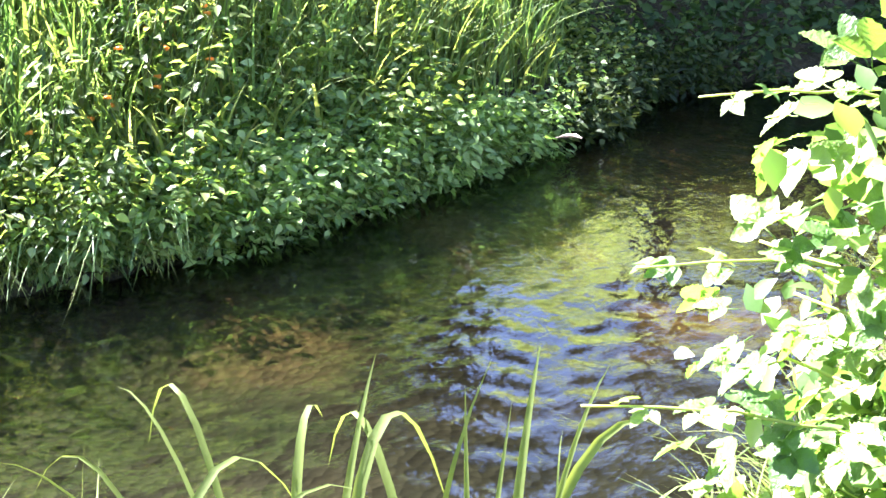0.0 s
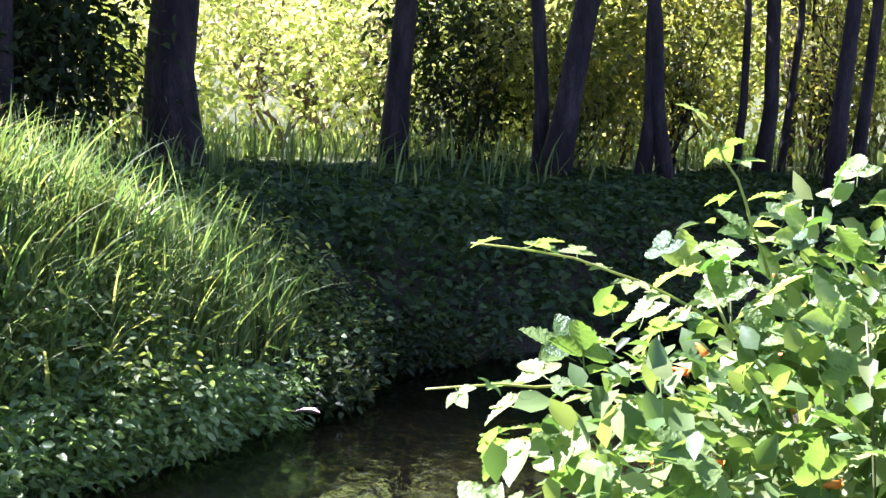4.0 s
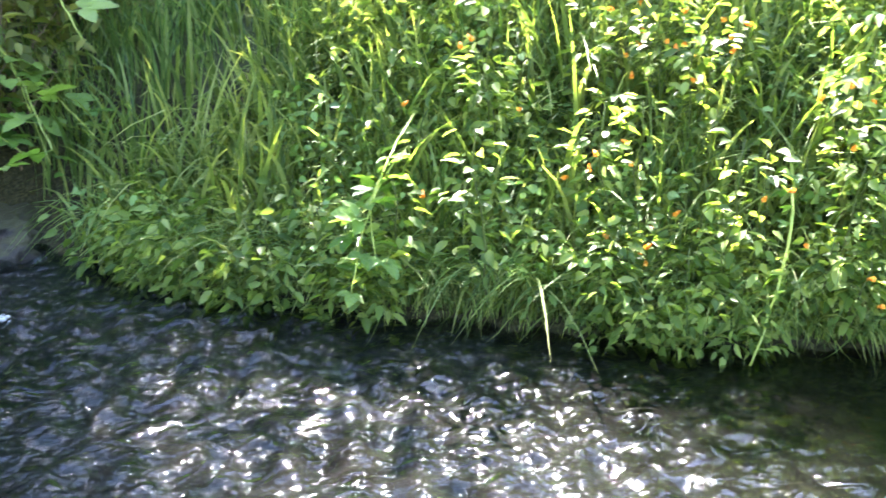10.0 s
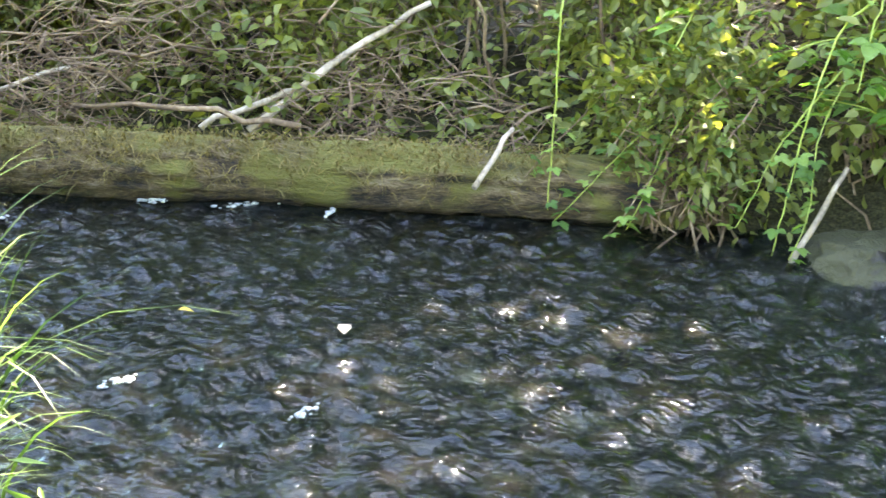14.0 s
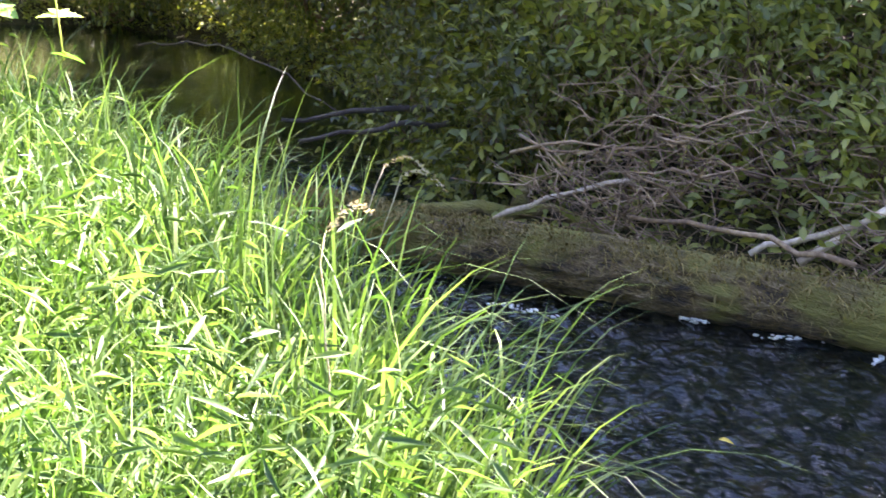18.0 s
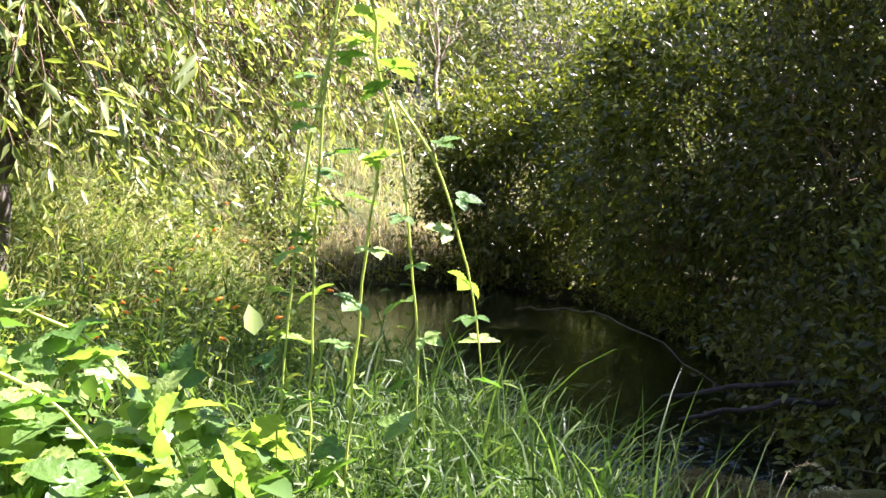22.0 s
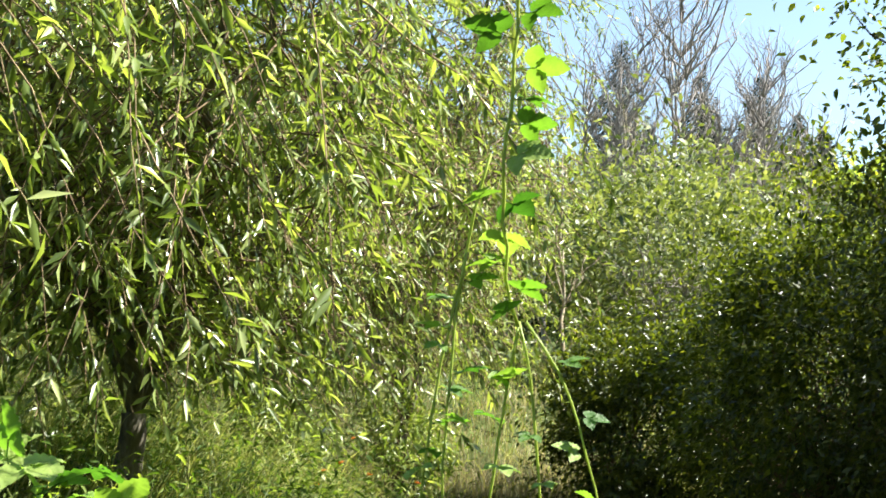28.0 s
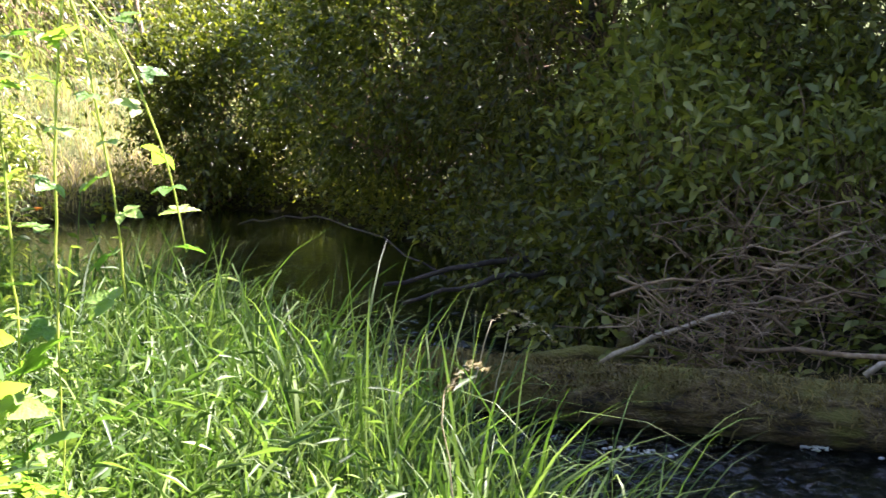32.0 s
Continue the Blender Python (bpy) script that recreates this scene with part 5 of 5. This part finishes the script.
for i, (x, y, h) in enumerate([(-9.75, -15.6, 4.2), (-19.0, -28.0, 7.0), (-20.0, -29.0, 7.5)]):
    bare_tree(on(x, y), h, 0.05, 360 + i, "slim pale-stemmed birch beyond the pool", "birch", M_PALE, 3, 0.18)


def conifer(at, tall, wide, seed):
    """A conifer: trunk and drooping tiers of needled boughs."""
    r = np.random.default_rng(seed)
    ob = empty("conifer", at, "dark pointed conifer on the distant hillside", "tree", "conifers on the hillside")
    a = np.array(at, float)
    tubes_mesh("trunk", [tube([a - [0, 0, 0.5], a + [0, 0, tall * 0.5], a + [0, 0, tall]], [0.3, 0.2, 0.03], 8)], M_BARK, ob)
    n = 5000
    s = r.uniform(0.08, 1, n) ** 0.8
    t = r.uniform(0, 2 * np.pi, n)
    tier = np.floor(s * 22) / 22
    rad = wide * (1.03 - tier) * r.uniform(0.15, 1.0, n)
    pos = a + np.stack([np.cos(t) * rad, np.sin(t) * rad, s * tall - 0.25 * rad], -1)
    out = np.stack([np.cos(t), np.sin(t), np.full(n, -0.35)], -1) + r.normal(0, 0.3, (n, 3))
    leaves_mesh("needle_crown", pos, out, r.normal(0, 0.4, (n, 3)) + [0, 0, 1], r.uniform(0.5, 1.1, n) * (1.12 - s), r.uniform(0.2, 0.4, n) * (1.12 - s), DIAMOND, M_CONIFER, ob)


for i, (x, y, h, w) in enumerate([(-39, -46, 10, 3.4), (-40.5, -45, 8, 3.0), (-31, -46, 12, 3.8), (-33, -46.5, 8, 3.0), (-35.5, -46, 10.5, 3.6), (-36.8, -47, 8.5, 3.2), (-43, -46, 7, 2), (-46, -44, 8, 2), (-28, -49, 8, 2.2), (-24, -52, 9, 2.3)]):
    conifer(on(x, y), h, w, 370 + i)
r9 = np.random.default_rng(99)
for i in range(16):
    x, y = -16 - 2.6 * i + r9.uniform(-1, 1), -52 + 2.0 * i * 0.9 + r9.uniform(-2, 2)
    tree("hillside_tree", on(x, y), 7.0, 0.15, 3.2, 3500, 90, 0.35, M_WOODLAND if i % 2 else M_WILLOW, 400 + i, "hazy green tree on the far hillside", (0, 0), 0.0, spread=0.6)

# bramble thickets on the near bank
bramble_bush(on(1.1, 2.0), (1.12, 2.12, 0.48), (0.76, 0.62, 0.86), 640, 0.09, 121, "sunlit bramble thicket with broad toothed leaves", 18, 9000)
bramble_bush(on(2.0, 2.6), (2.0, 2.6, 0.55), (0.8, 0.7, 0.95), 120, 0.12, 123, "bramble thicket further along the near bank", 10, 4000)
bramble_bush(on(-0.4, -2.6), (-0.42, -2.62, 0.45), (0.68, 0.5, 0.92), 380, 0.122, 122, "sunlit bramble thicket with large wrinkled leaves", 16, 3000)
bramble_bush(on(-0.8, -2.3), (-0.86, -2.38, 0.46), (0.42, 0.36, 0.68), 150, 0.125, 125, "low bramble thicket among the near bank grass", 10, 900)
bramble_bush(on(0.9, -3.2), (0.9, -3.2, 0.5), (0.8, 0.7, 0.9), 80, 0.12, 124, "bramble thicket behind the near bank", 8, 900)
for x, y, h in [(0.95, 2.25, 0.98), (1.15, 2.35, 1.02), (1.3, 2.2, 0.98), (0.8, 2.2, 0.85), (1.05, 1.95, 0.9), (1.35, 2.45, 1.08), (0.75, 1.95, 0.62)]:
    tagged(balsam(on(x, y), h, r1, 4, 0.1), "jewelweed with orange flowers growing through the bramble thicket", group="jewelweed on the near bank")
SPRIG = "bramble cane reaching out over the water"
for i, (a, b) in enumerate([((0.75, 2.1, 0.7), (0.2, 1.85, 0.86)), ((0.8, 2.15, 0.95), (0.3, 2.0, 1.06)), ((0.85, 2.15, 1.1), (0.37, 2.05, 1.27)), ((0.7, 1.9, 0.5), (0.12, 1.72, 0.72)), ((0.8, 1.9, 0.35), (0.2, 1.5, 0.62)), ((0.9, 2.2, 1.2), (0.75, 2.16, 1.47))]):
    cane(bend(a, b, -0.04, 0.0, 6), 0.003, 0.066, 0.055, 130 + i, SPRIG, group="canes over the water")

# trailing canes in front of the pool
HANG = "thin green bramble cane hanging down with small leaves"
TOP = [(0.35, -2.9, 0.35), (0.1, -2.8, 1.6), (-0.45, -2.55, 2.5), (-0.95, -2.3, 2.72), (-1.22, -2.2, 2.5)]
cane(TOP + [(-1.26, -2.2, 2.26), (-1.25, -2.2, 2.12), (-1.24, -2.21, 1.95), (-1.27, -2.25, 1.74), (-1.31, -2.25, 1.66)], 0.006, 0.095, 0.06, 141, "arching bramble cane with leaves along it", group="trailing canes", start=2.2)
for i, line in enumerate([
        [(-1.24, -2.26, 1.98), (-1.22, -2.3, 1.83), (-1.21, -2.31, 1.7), (-1.2, -2.31, 1.5), (-1.2, -2.31, 1.3), (-1.2, -2.31, 1.02), (-1.2, -2.31, 0.55)],
        [(-1.22, -2.3, 1.8), (-1.21, -2.31, 1.71), (-1.18, -2.32, 1.56), (-1.17, -2.33, 1.37), (-1.16, -2.33, 1.27), (-1.15, -2.34, 1.05), (-1.14, -2.34, 0.7)],
        [(-1.31, -2.25, 1.66), (-1.29, -2.26, 1.51), (-1.28, -2.27, 1.36), (-1.27, -2.28, 1.17), (-1.26, -2.28, 0.96), (-1.25, -2.28, 0.6)],
        [(-1.31, -2.25, 1.67), (-1.34, -2.24, 1.57), (-1.35, -2.23, 1.41), (-1.37, -2.22, 1.26), (-1.37, -2.21, 1.07)],
        [(-1.32, -2.24, 1.67), (-1.38, -2.21, 1.59), (-1.41, -2.19, 1.5), (-1.43, -2.17, 1.41), (-1.46, -2.16, 1.28), (-1.47, -2.15, 1.16)]]):
    cane(line, 0.003, 0.08, 0.085, 142 + i, HANG, group="trailing canes", start=0.1)

# brambles hanging over the log
cane(bend((-5.3, -0.9, 1.1), (-4.73, -0.94, 0.9), -0.1, 0.01, 4).tolist() + [(-4.72, -0.94, 0.6), (-4.73, -0.94, 0.3), (-4.73, -0.94, 0.08)], 0.005, 0.06, 0.12, 151, "green bramble cane hanging in front of the log")
cane([(-5.2, 0.2, 0.95), (-4.9, 0.02, 0.85), (-4.82, -0.04, 0.6), (-4.76, -0.08, 0.3), (-4.72, -0.11, 0.02)], 0.005, 0.09, 0.13, 152, "green bramble cane dipping to the water by the stone")
for i, (a, b) in enumerate([((-5.6, 0.0, 0.9), (-4.75, 0.35, 0.3)), ((-5.6, 0.3, 0.8), (-4.7, 0.55, 0.38)), ((-5.5, 0.2, 1.05), (-4.8, 0.1, 0.62)), ((-5.7, -0.3, 1.0), (-4.85, -0.55, 0.7)), ((-5.4, 0.5, 1.0), (-4.85, 0.7, 0.75))]):
    cane(bend(a, b, -0.1, 0.01, 7), 0.005, 0.17, 0.11, 153 + i, "spray of broad pale green bramble leaves over the log", group="sprays over the log")
shrub("hanging_bramble", (-5.0, -0.45, 0.02), (0.30, 0.42, 0.40), 1900, 50, 0.055, M_MAPLE, M_TWIG, 158, "fine-leaved green bramble drooping over the log", "bramble", 30, OVATE, 0.55, 0.08, 0.9)
shrub("hanging_bramble", (-5.3, 0.25, 0.1), (0.4, 0.5, 0.5), 900, 40, 0.07, M_MAPLE, M_TWIG, 159, "yellow-green bramble hanging above the stone", "bramble", 30, OVATE, 0.7, 0.1, 1.2)


# drooping sprays between the log and the stone, and broad leaves over the stone
for i, (a, b) in enumerate([((-5.3, 0.1, 0.75), (-4.75, -0.92, 0.03)), ((-5.28, -0.1, 0.7), (-4.66, -0.70, 0.02)), ((-5.25, -0.3, 0.62), (-4.74, -0.64, 0.04)), ((-5.3, 0.0, 0.68), (-4.72, -0.45, 0.12)), ((-5.3, 0.2, 0.72), (-4.74, -0.25, 0.10)), ((-5.25, -0.45, 0.6), (-4.78, -1.05, 0.18)), ((-5.3, 0.15, 0.8), (-4.7, -0.05, 0.02)), ((-5.35, -0.2, 0.8), (-4.8, -0.75, 0.3))]):
    cane(bend(a, b, -0.16, 0.012, 9), 0.004, 0.072, 0.042, 600 + i, "drooping spray of small pale green leaves touching the water", group="drooping sprays by the log", start=0.08, name="drooping_spray", mat=M_TWIG if i % 2 else None)
for i, (a, b) in enumerate([((-5.3, -0.1, 0.5), (-4.78, 0.45, 0.36)), ((-5.35, 0.2, 0.75), (-4.8, 0.75, 0.36)), ((-5.3, 0.15, 0.6), (-4.84, 0.30, 0.48)), ((-5.4, 0.4, 0.7), (-4.82, 0.55, 0.30))]):
    cane(bend(a, b, -0.08, 0.01, 7), 0.004, 0.13, 0.065, 620 + i, "spray of broad light green leaves above the stone", group="sprays above the stone")


# broad-leaved sprays hanging from the far bank
for i, line in enumerate([[(-3.85, 1.62, 0.62), (-3.6, 1.42, 0.5), (-3.48, 1.30, 0.3), (-3.44, 1.27, 0.14)], [(-3.8, 1.55, 0.5), (-3.56, 1.36, 0.42), (-3.46, 1.36, 0.22)]]):
    cane(line, 0.004, 0.13, 0.05, 640 + i, "spray of broad light green leaves hanging from the far bank", group="sprays on the far bank", start=0.2)
cane([(-3.35, 2.75, 0.55), (-3.05, 2.55, 0.40), (-2.93, 2.42, 0.18), (-2.9, 2.33, 0.01)], 0.006, 0.07, 0.07, 645, "pale bramble shoot dipping its tip in the water", start=0.1)

# ---- fallen wood and brushwood ----
def stick(name, pts, a, b, mat, label, seed=0, sides=7):
    ob = tubes_mesh(name, [tube(pts, np.linspace(a, b, len(pts)), sides, seed, 0.1)], mat)
    return tagged(ob, label, "branch")


stick("pale_branch", bend((-4.90, -2.26, 0.20), (-5.42, -1.66, 0.72), -0.03, 0.008, 10), 0.020, 0.012, M_PALE, "bare pale branch leaning on the log", 1)
stick("pale_branch", bend((-4.78, -2.42, 0.22), (-5.04, -2.1, 0.37), 0.0, 0.006, 7), 0.014, 0.012, M_PALE, "short pale branch stub against the log", 2)
stick("pale_branch", bend((-4.62, -1.2, 0.16), (-4.88, -1.13, 0.34), 0.0, 0.003, 6), 0.012, 0.010, M_PALE, "short grey stick propped on the face of the log", 9)
stick("broken_stick", bend((-4.78, -0.05, -0.05), (-4.90, 0.11, 0.33), 0.0, 0.004, 6), 0.013, 0.010, M_PALE, "broken pale stick standing in the stream edge", 3)
stick("arched_branch", bend((-5.9, -8.2, 0.35), (-5.0, -5.0, 0.35), -0.18, 0.015, 14), 0.007, 0.005, M_BARK, "thin bare branch arching over the dark pool", 4)
stick("driftwood", bend((-4.28, -4.72, 0.44), (-5.7, -4.45, 0.42), -0.05, 0.012, 12), 0.010, 0.022, M_BARK, "mossy driftwood limb above the backwater", 6, 10)
stick("driftwood", bend((-4.12, -4.42, 0.40), (-5.2, -4.2, 0.42), -0.04, 0.012, 11), 0.009, 0.018, M_BARK, "mossy forked limb reaching over the backwater", 10, 10)
stick("driftwood", bend((-4.36, -3.85, 0.16), (-4.85, -3.05, 0.2), -0.03, 0.02, 8), 0.035, 0.028, M_LOG, "short rotten limb lying behind the log", 11, 10)
stick("driftwood", bend((-4.32, -3.42, 0.2), (-4.75, -3.0, 0.42), -0.03, 0.01, 8), 0.013, 0.009, M_PALE, "thin pale stick propped behind the log", 12, 7)
stick("driftwood", bend((-4.66, -3.52, 0.2), (-5.5, -3.6, 0.74), -0.02, 0.025, 9), 0.042, 0.03, M_LOG, "weathered broken limb in the brush", 7, 10)
stick("driftwood", bend((-4.84, -2.0, 0.26), (-4.6, -2.9, 0.3), -0.02, 0.012, 9), 0.014, 0.009, M_TWIG, "reddish dead branch lying behind the log", 8, 8)
rb = np.random.default_rng(77)
heap = []
knots = rb.uniform(0, 1, (26, 3)) * [4.2, 1.0, 0.5] + [-3.4, 0.12, 0.0]
for i in range(1250):
    k = knots[rb.integers(0, 26)] + rb.normal(0, 0.16, 3)
    c = np.array([0.0, min(max(k[0], -3.4), 0.9), 0.12])
    c[0] = -5.3 - 0.3 * c[1] - max(k[1], 0.14)
    if c[1] > -0.3:
        c[0] -= 0.25
    c[2] = max(gz(c[0], c[1]), 0.05) + abs(k[2]) * 0.8 + max(0.0, -5.45 - 0.3 * c[1] - c[0]) * rb.uniform(0, 0.6)
    t, l = rb.uniform(0, 2 * np.pi), rb.uniform(0.2, 0.8)
    d = unit(np.array([math.cos(t), math.sin(t), rb.uniform(-0.3, 0.7)])) * l
    heap.append(tube(bend(c - d / 2, c + d / 2, rb.uniform(-0.08, 0.08), 0.02, 6, rb), np.linspace(rb.uniform(0.002, 0.0045) if i % 12 else 0.009, 0.0015, 6), 4))
tagged(tubes_mesh("brushwood", heap, M_TWIG), "tangle of dead brown twigs heaped behind the log", "brushwood", kind="stuff")
for i in range(14):
    y = rb.uniform(-4.6, 0.8)
    x = -5.5 - rb.uniform(0, 0.8)
    stick("leaning_stem", bend((x, y, gz(x, y)), (x + rb.uniform(-0.6, 0.6), y + rb.uniform(-0.5, 0.5), gz(x, y) + rb.uniform(1.0, 2.0)), -0.05, 0.02, 8, rb), 0.010, 0.004, M_TWIG, "thin dead stem standing in the scrub", 20 + i, 5)

# ---- grass heads and long blades by the water ----
def seed_grass(foot, top, nod, seed):
    """A flowering grass: a thin stem and a nodding feathery head."""
    r = np.random.default_rng(seed)
    ob = empty("seed_grass", tuple(foot), "tall grass stem with a nodding pale seed head", "grass", "flowering grass on the near bank")
    line = bend(foot, top, -0.05, 0.004, 10, r)
    tubes_mesh("stem", [tube(line, np.linspace(0.0025, 0.0014, 10), 5)], M_STRAW, ob)
    n = 80
    s = r.uniform(0, 1, n)
    run = np.array(top) + np.array(nod) * s[:, None] + [0, 0, 0.0] + np.stack([0 * s, 0 * s, 0.03 * np.sin(s * 3.1)], -1)
    leaves_mesh("seed_head", run + r.normal(0, 0.003, (n, 3)), unit(np.array(nod)) + r.normal(0, 0.35, (n, 3)), r.normal(0, 1, (n, 3)), np.full(n, 0.010), np.full(n, 0.0026), LANCE, M_STRAW, ob)


for i, (f, t, nd) in enumerate([((-2.2, -2.2), (-2.35, -2.13, 0.86), (-0.06, 0.09, -0.03)), ((-1.6, -1.55), (-1.64, -1.64, 0.93), (-0.04, 0.06, 0.04)), ((-2.35, -2.45), (-2.62, -2.44, 0.8), (-0.09, 0.06, -0.01))]):
    seed_grass((f[0], f[1], gz(*f)), t, nd, 500 + i)


def tuft(at, count, tall, wide, seed, lean=0.7):
    """A tuft of long arching blades, each one a part."""
    r = np.random.default_rng(seed)
    ob = empty("grass_tuft", at, "tuft of long arching grass blades at the water's edge", "grass", "tufts at the near edge")
    for _ in range(count):
        p = np.array([at]) + r.normal(0, 0.05, (1, 3)) * [1, 1, 0]
        t = r.uniform(0, 2 * np.pi)
        blades_mesh("blade", p, np.array([tall * r.uniform(0.6, 1.1)]), np.array([wide * r.uniform(0.7, 1.2)]), np.array([[math.cos(t), math.sin(t), 0]]) * lean * r.uniform(0.2, 1.0), np.array([r.uniform(0.1, 0.5)]), M_NEARGRASS, ob, 8)


for i, (x, y, n, h) in enumerate([(-0.5, 1.5, 9, 0.92), (-0.15, 1.72, 8, 0.88), (-0.75, 1.3, 7, 0.85), (0.12, 1.85, 7, 0.75), (-1.74, -1.5, 9, 0.5), (-1.85, -1.75, 10, 0.55), (-1.98, -2.0, 10, 0.6), (-1.7, -1.85, 8, 0.6)]):
    tuft((x, y, gz(x, y)), n, h, 0.013, 520 + i, 0.7 if y > 0 else 0.2)

def long_blade(foot, tip, arch, wide, parent):
    """One long blade from its foot to a tip, arching up between."""
    line = bend(foot, tip, -arch, 0.0, 12)
    way = unit(np.array(tip) - np.array(foot))
    side = unit(np.cross(way, [0.25, 1.0, 0.3]))
    s = np.linspace(0, 1, 12)
    w = (wide / 2 * np.minimum(0.6 + s, 1) * (1 - s ** 3))[:, None]
    fold = np.array([0, 0.25, -0.15]) * w
    v = np.stack([line - side * w, line + fold, line + side * w], 1)
    k = np.arange(11)[:, None] * 3
    f = np.concatenate([k + [0, 1, 4, 3], k + [1, 2, 5, 4]])
    mesh_object("blade", v, f, M_NEARGRASS, parent)


for foot, blades in [((-0.26, 1.55), [((-0.46, 1.74, 0.66), 0.36), ((-0.06, 1.75, 0.56), 0.40), ((-0.62, 1.72, 0.60), 0.30), ((-0.66, 1.7, 0.66), 0.18), ((-0.14, 1.72, 0.80), 0.10), ((-0.22, 1.74, 0.70), 0.26), ((-0.50, 1.76, 0.74), 0.2)]),
                     ((-0.04, 1.6), [((-0.03, 1.75, 0.74), 0.02), ((0.07, 1.74, 0.80), 0.09), ((0.03, 1.78, 0.70), 0.02), ((0.16, 1.76, 0.76), 0.12), ((-0.22, 1.75, 0.62), 0.32), ((0.26, 1.8, 0.62), 0.26)]),
                     ((-0.48, 1.4), [((-0.24, 1.68, 0.58), 0.36), ((-0.7, 1.66, 0.55), 0.3), ((-0.30, 1.64, 0.46), 0.42), ((-0.14, 1.68, 0.6), 0.28)])]:
    g = empty("grass_tuft", on(*foot), "tuft of long broad grass blades arching over the water", "grass", "tufts at the near edge")
    for j, (tip, arch) in enumerate(blades):
        z = gz(*foot)
        long_blade((foot[0] + 0.03 * math.sin(j * 2.4), foot[1] + 0.03 * math.cos(j * 2.4), z - 0.02), tip, arch, 0.0135 + 0.004 * math.sin(j * 1.7), g)

cane([(-0.3, -2.5, 0.9), (-0.62, -2.5, 1.33), (-0.84, -2.42, 1.24), (-0.98, -2.36, 1.02), (-1.04, -2.3, 0.75)], 0.005, 0.13, 0.055, 660, "arching bramble cane with large wrinkled leaves", start=0.1)
cane([(-0.2, -2.4, 0.8), (-0.5, -2.3, 1.28), (-0.72, -2.2, 1.18), (-0.86, -2.12, 0.95)], 0.005, 0.13, 0.055, 661, "arching bramble cane with large wrinkled leaves", start=0.1)

# ---- leaves and foam on the water ----
def foam(x, y, long, wide, turn, seed):
    """A little raft of foam: flattened bubble shapes crowded together."""
    r = np.random.default_rng(seed)
    bm = bmesh.new()
    for _ in range(26):
        q = r.normal(0, 0.55, 2)
        rad = r.uniform(0.003, 0.009)
        m = Matrix.Translation((q[0] * long, q[1] * wide, 0.004)) @ Matrix.Diagonal((rad * 1.5, rad, rad * 0.7, 1))
        bmesh.ops.create_icosphere(bm, subdivisions=1, radius=1, matrix=m)
    me = bpy.data.meshes.new("foam")
    bm.to_mesh(me)
    bm.free()
    for q in me.polygons:
        q.use_smooth = True
    me.materials.append(M_FOAM)
    ob = new("foam", me)
    ob.location, ob.rotation_euler = (x, y, 0.008), (0, 0, radians(turn))
    tagged(ob, "small raft of white foam on the dark water", "foam", "foam by the log")


for i, (x, y, l, w) in enumerate([(-3.95, -2.93, 0.11, 0.03), (-4.4, -2.42, 0.07, 0.025), (-4.5, -2.08, 0.14, 0.035), (-2.9, -1.66, 0.05, 0.02), (-2.93, -1.14, 0.05, 0.015), (-4.55, -1.75, 0.05, 0.015), (-4.02, 0.30, 0.05, 0.02)]):
    foam(x, y, l, w, 100 + 17 * i, 640 + i)
def floating(x, y, turn, size, mat, label, z=0.012, name="floating_leaf"):
    t = radians(turn)
    ob = leaves_mesh(name, np.zeros((1, 3)), np.array([[math.cos(t), math.sin(t), 0.05]]), np.array([[0.1, 0.05, 1]]), np.array([size]), np.array([size * 0.55]), OVATE, mat)
    ob.location = (x, y, z)
    return tagged(ob, label, "leaf")


floating(-3.44, -1.24, 200, 0.09, M_PALE, "pale dead leaf floating on the riffle")
floating(-3.42, -1.77, 100, 0.05, M_YELLOW, "yellow leaf floating on the riffle")
floating(0.27, 5.14, 160, 0.12, M_PALE, "large pale leaf at the bank edge", 0.27)
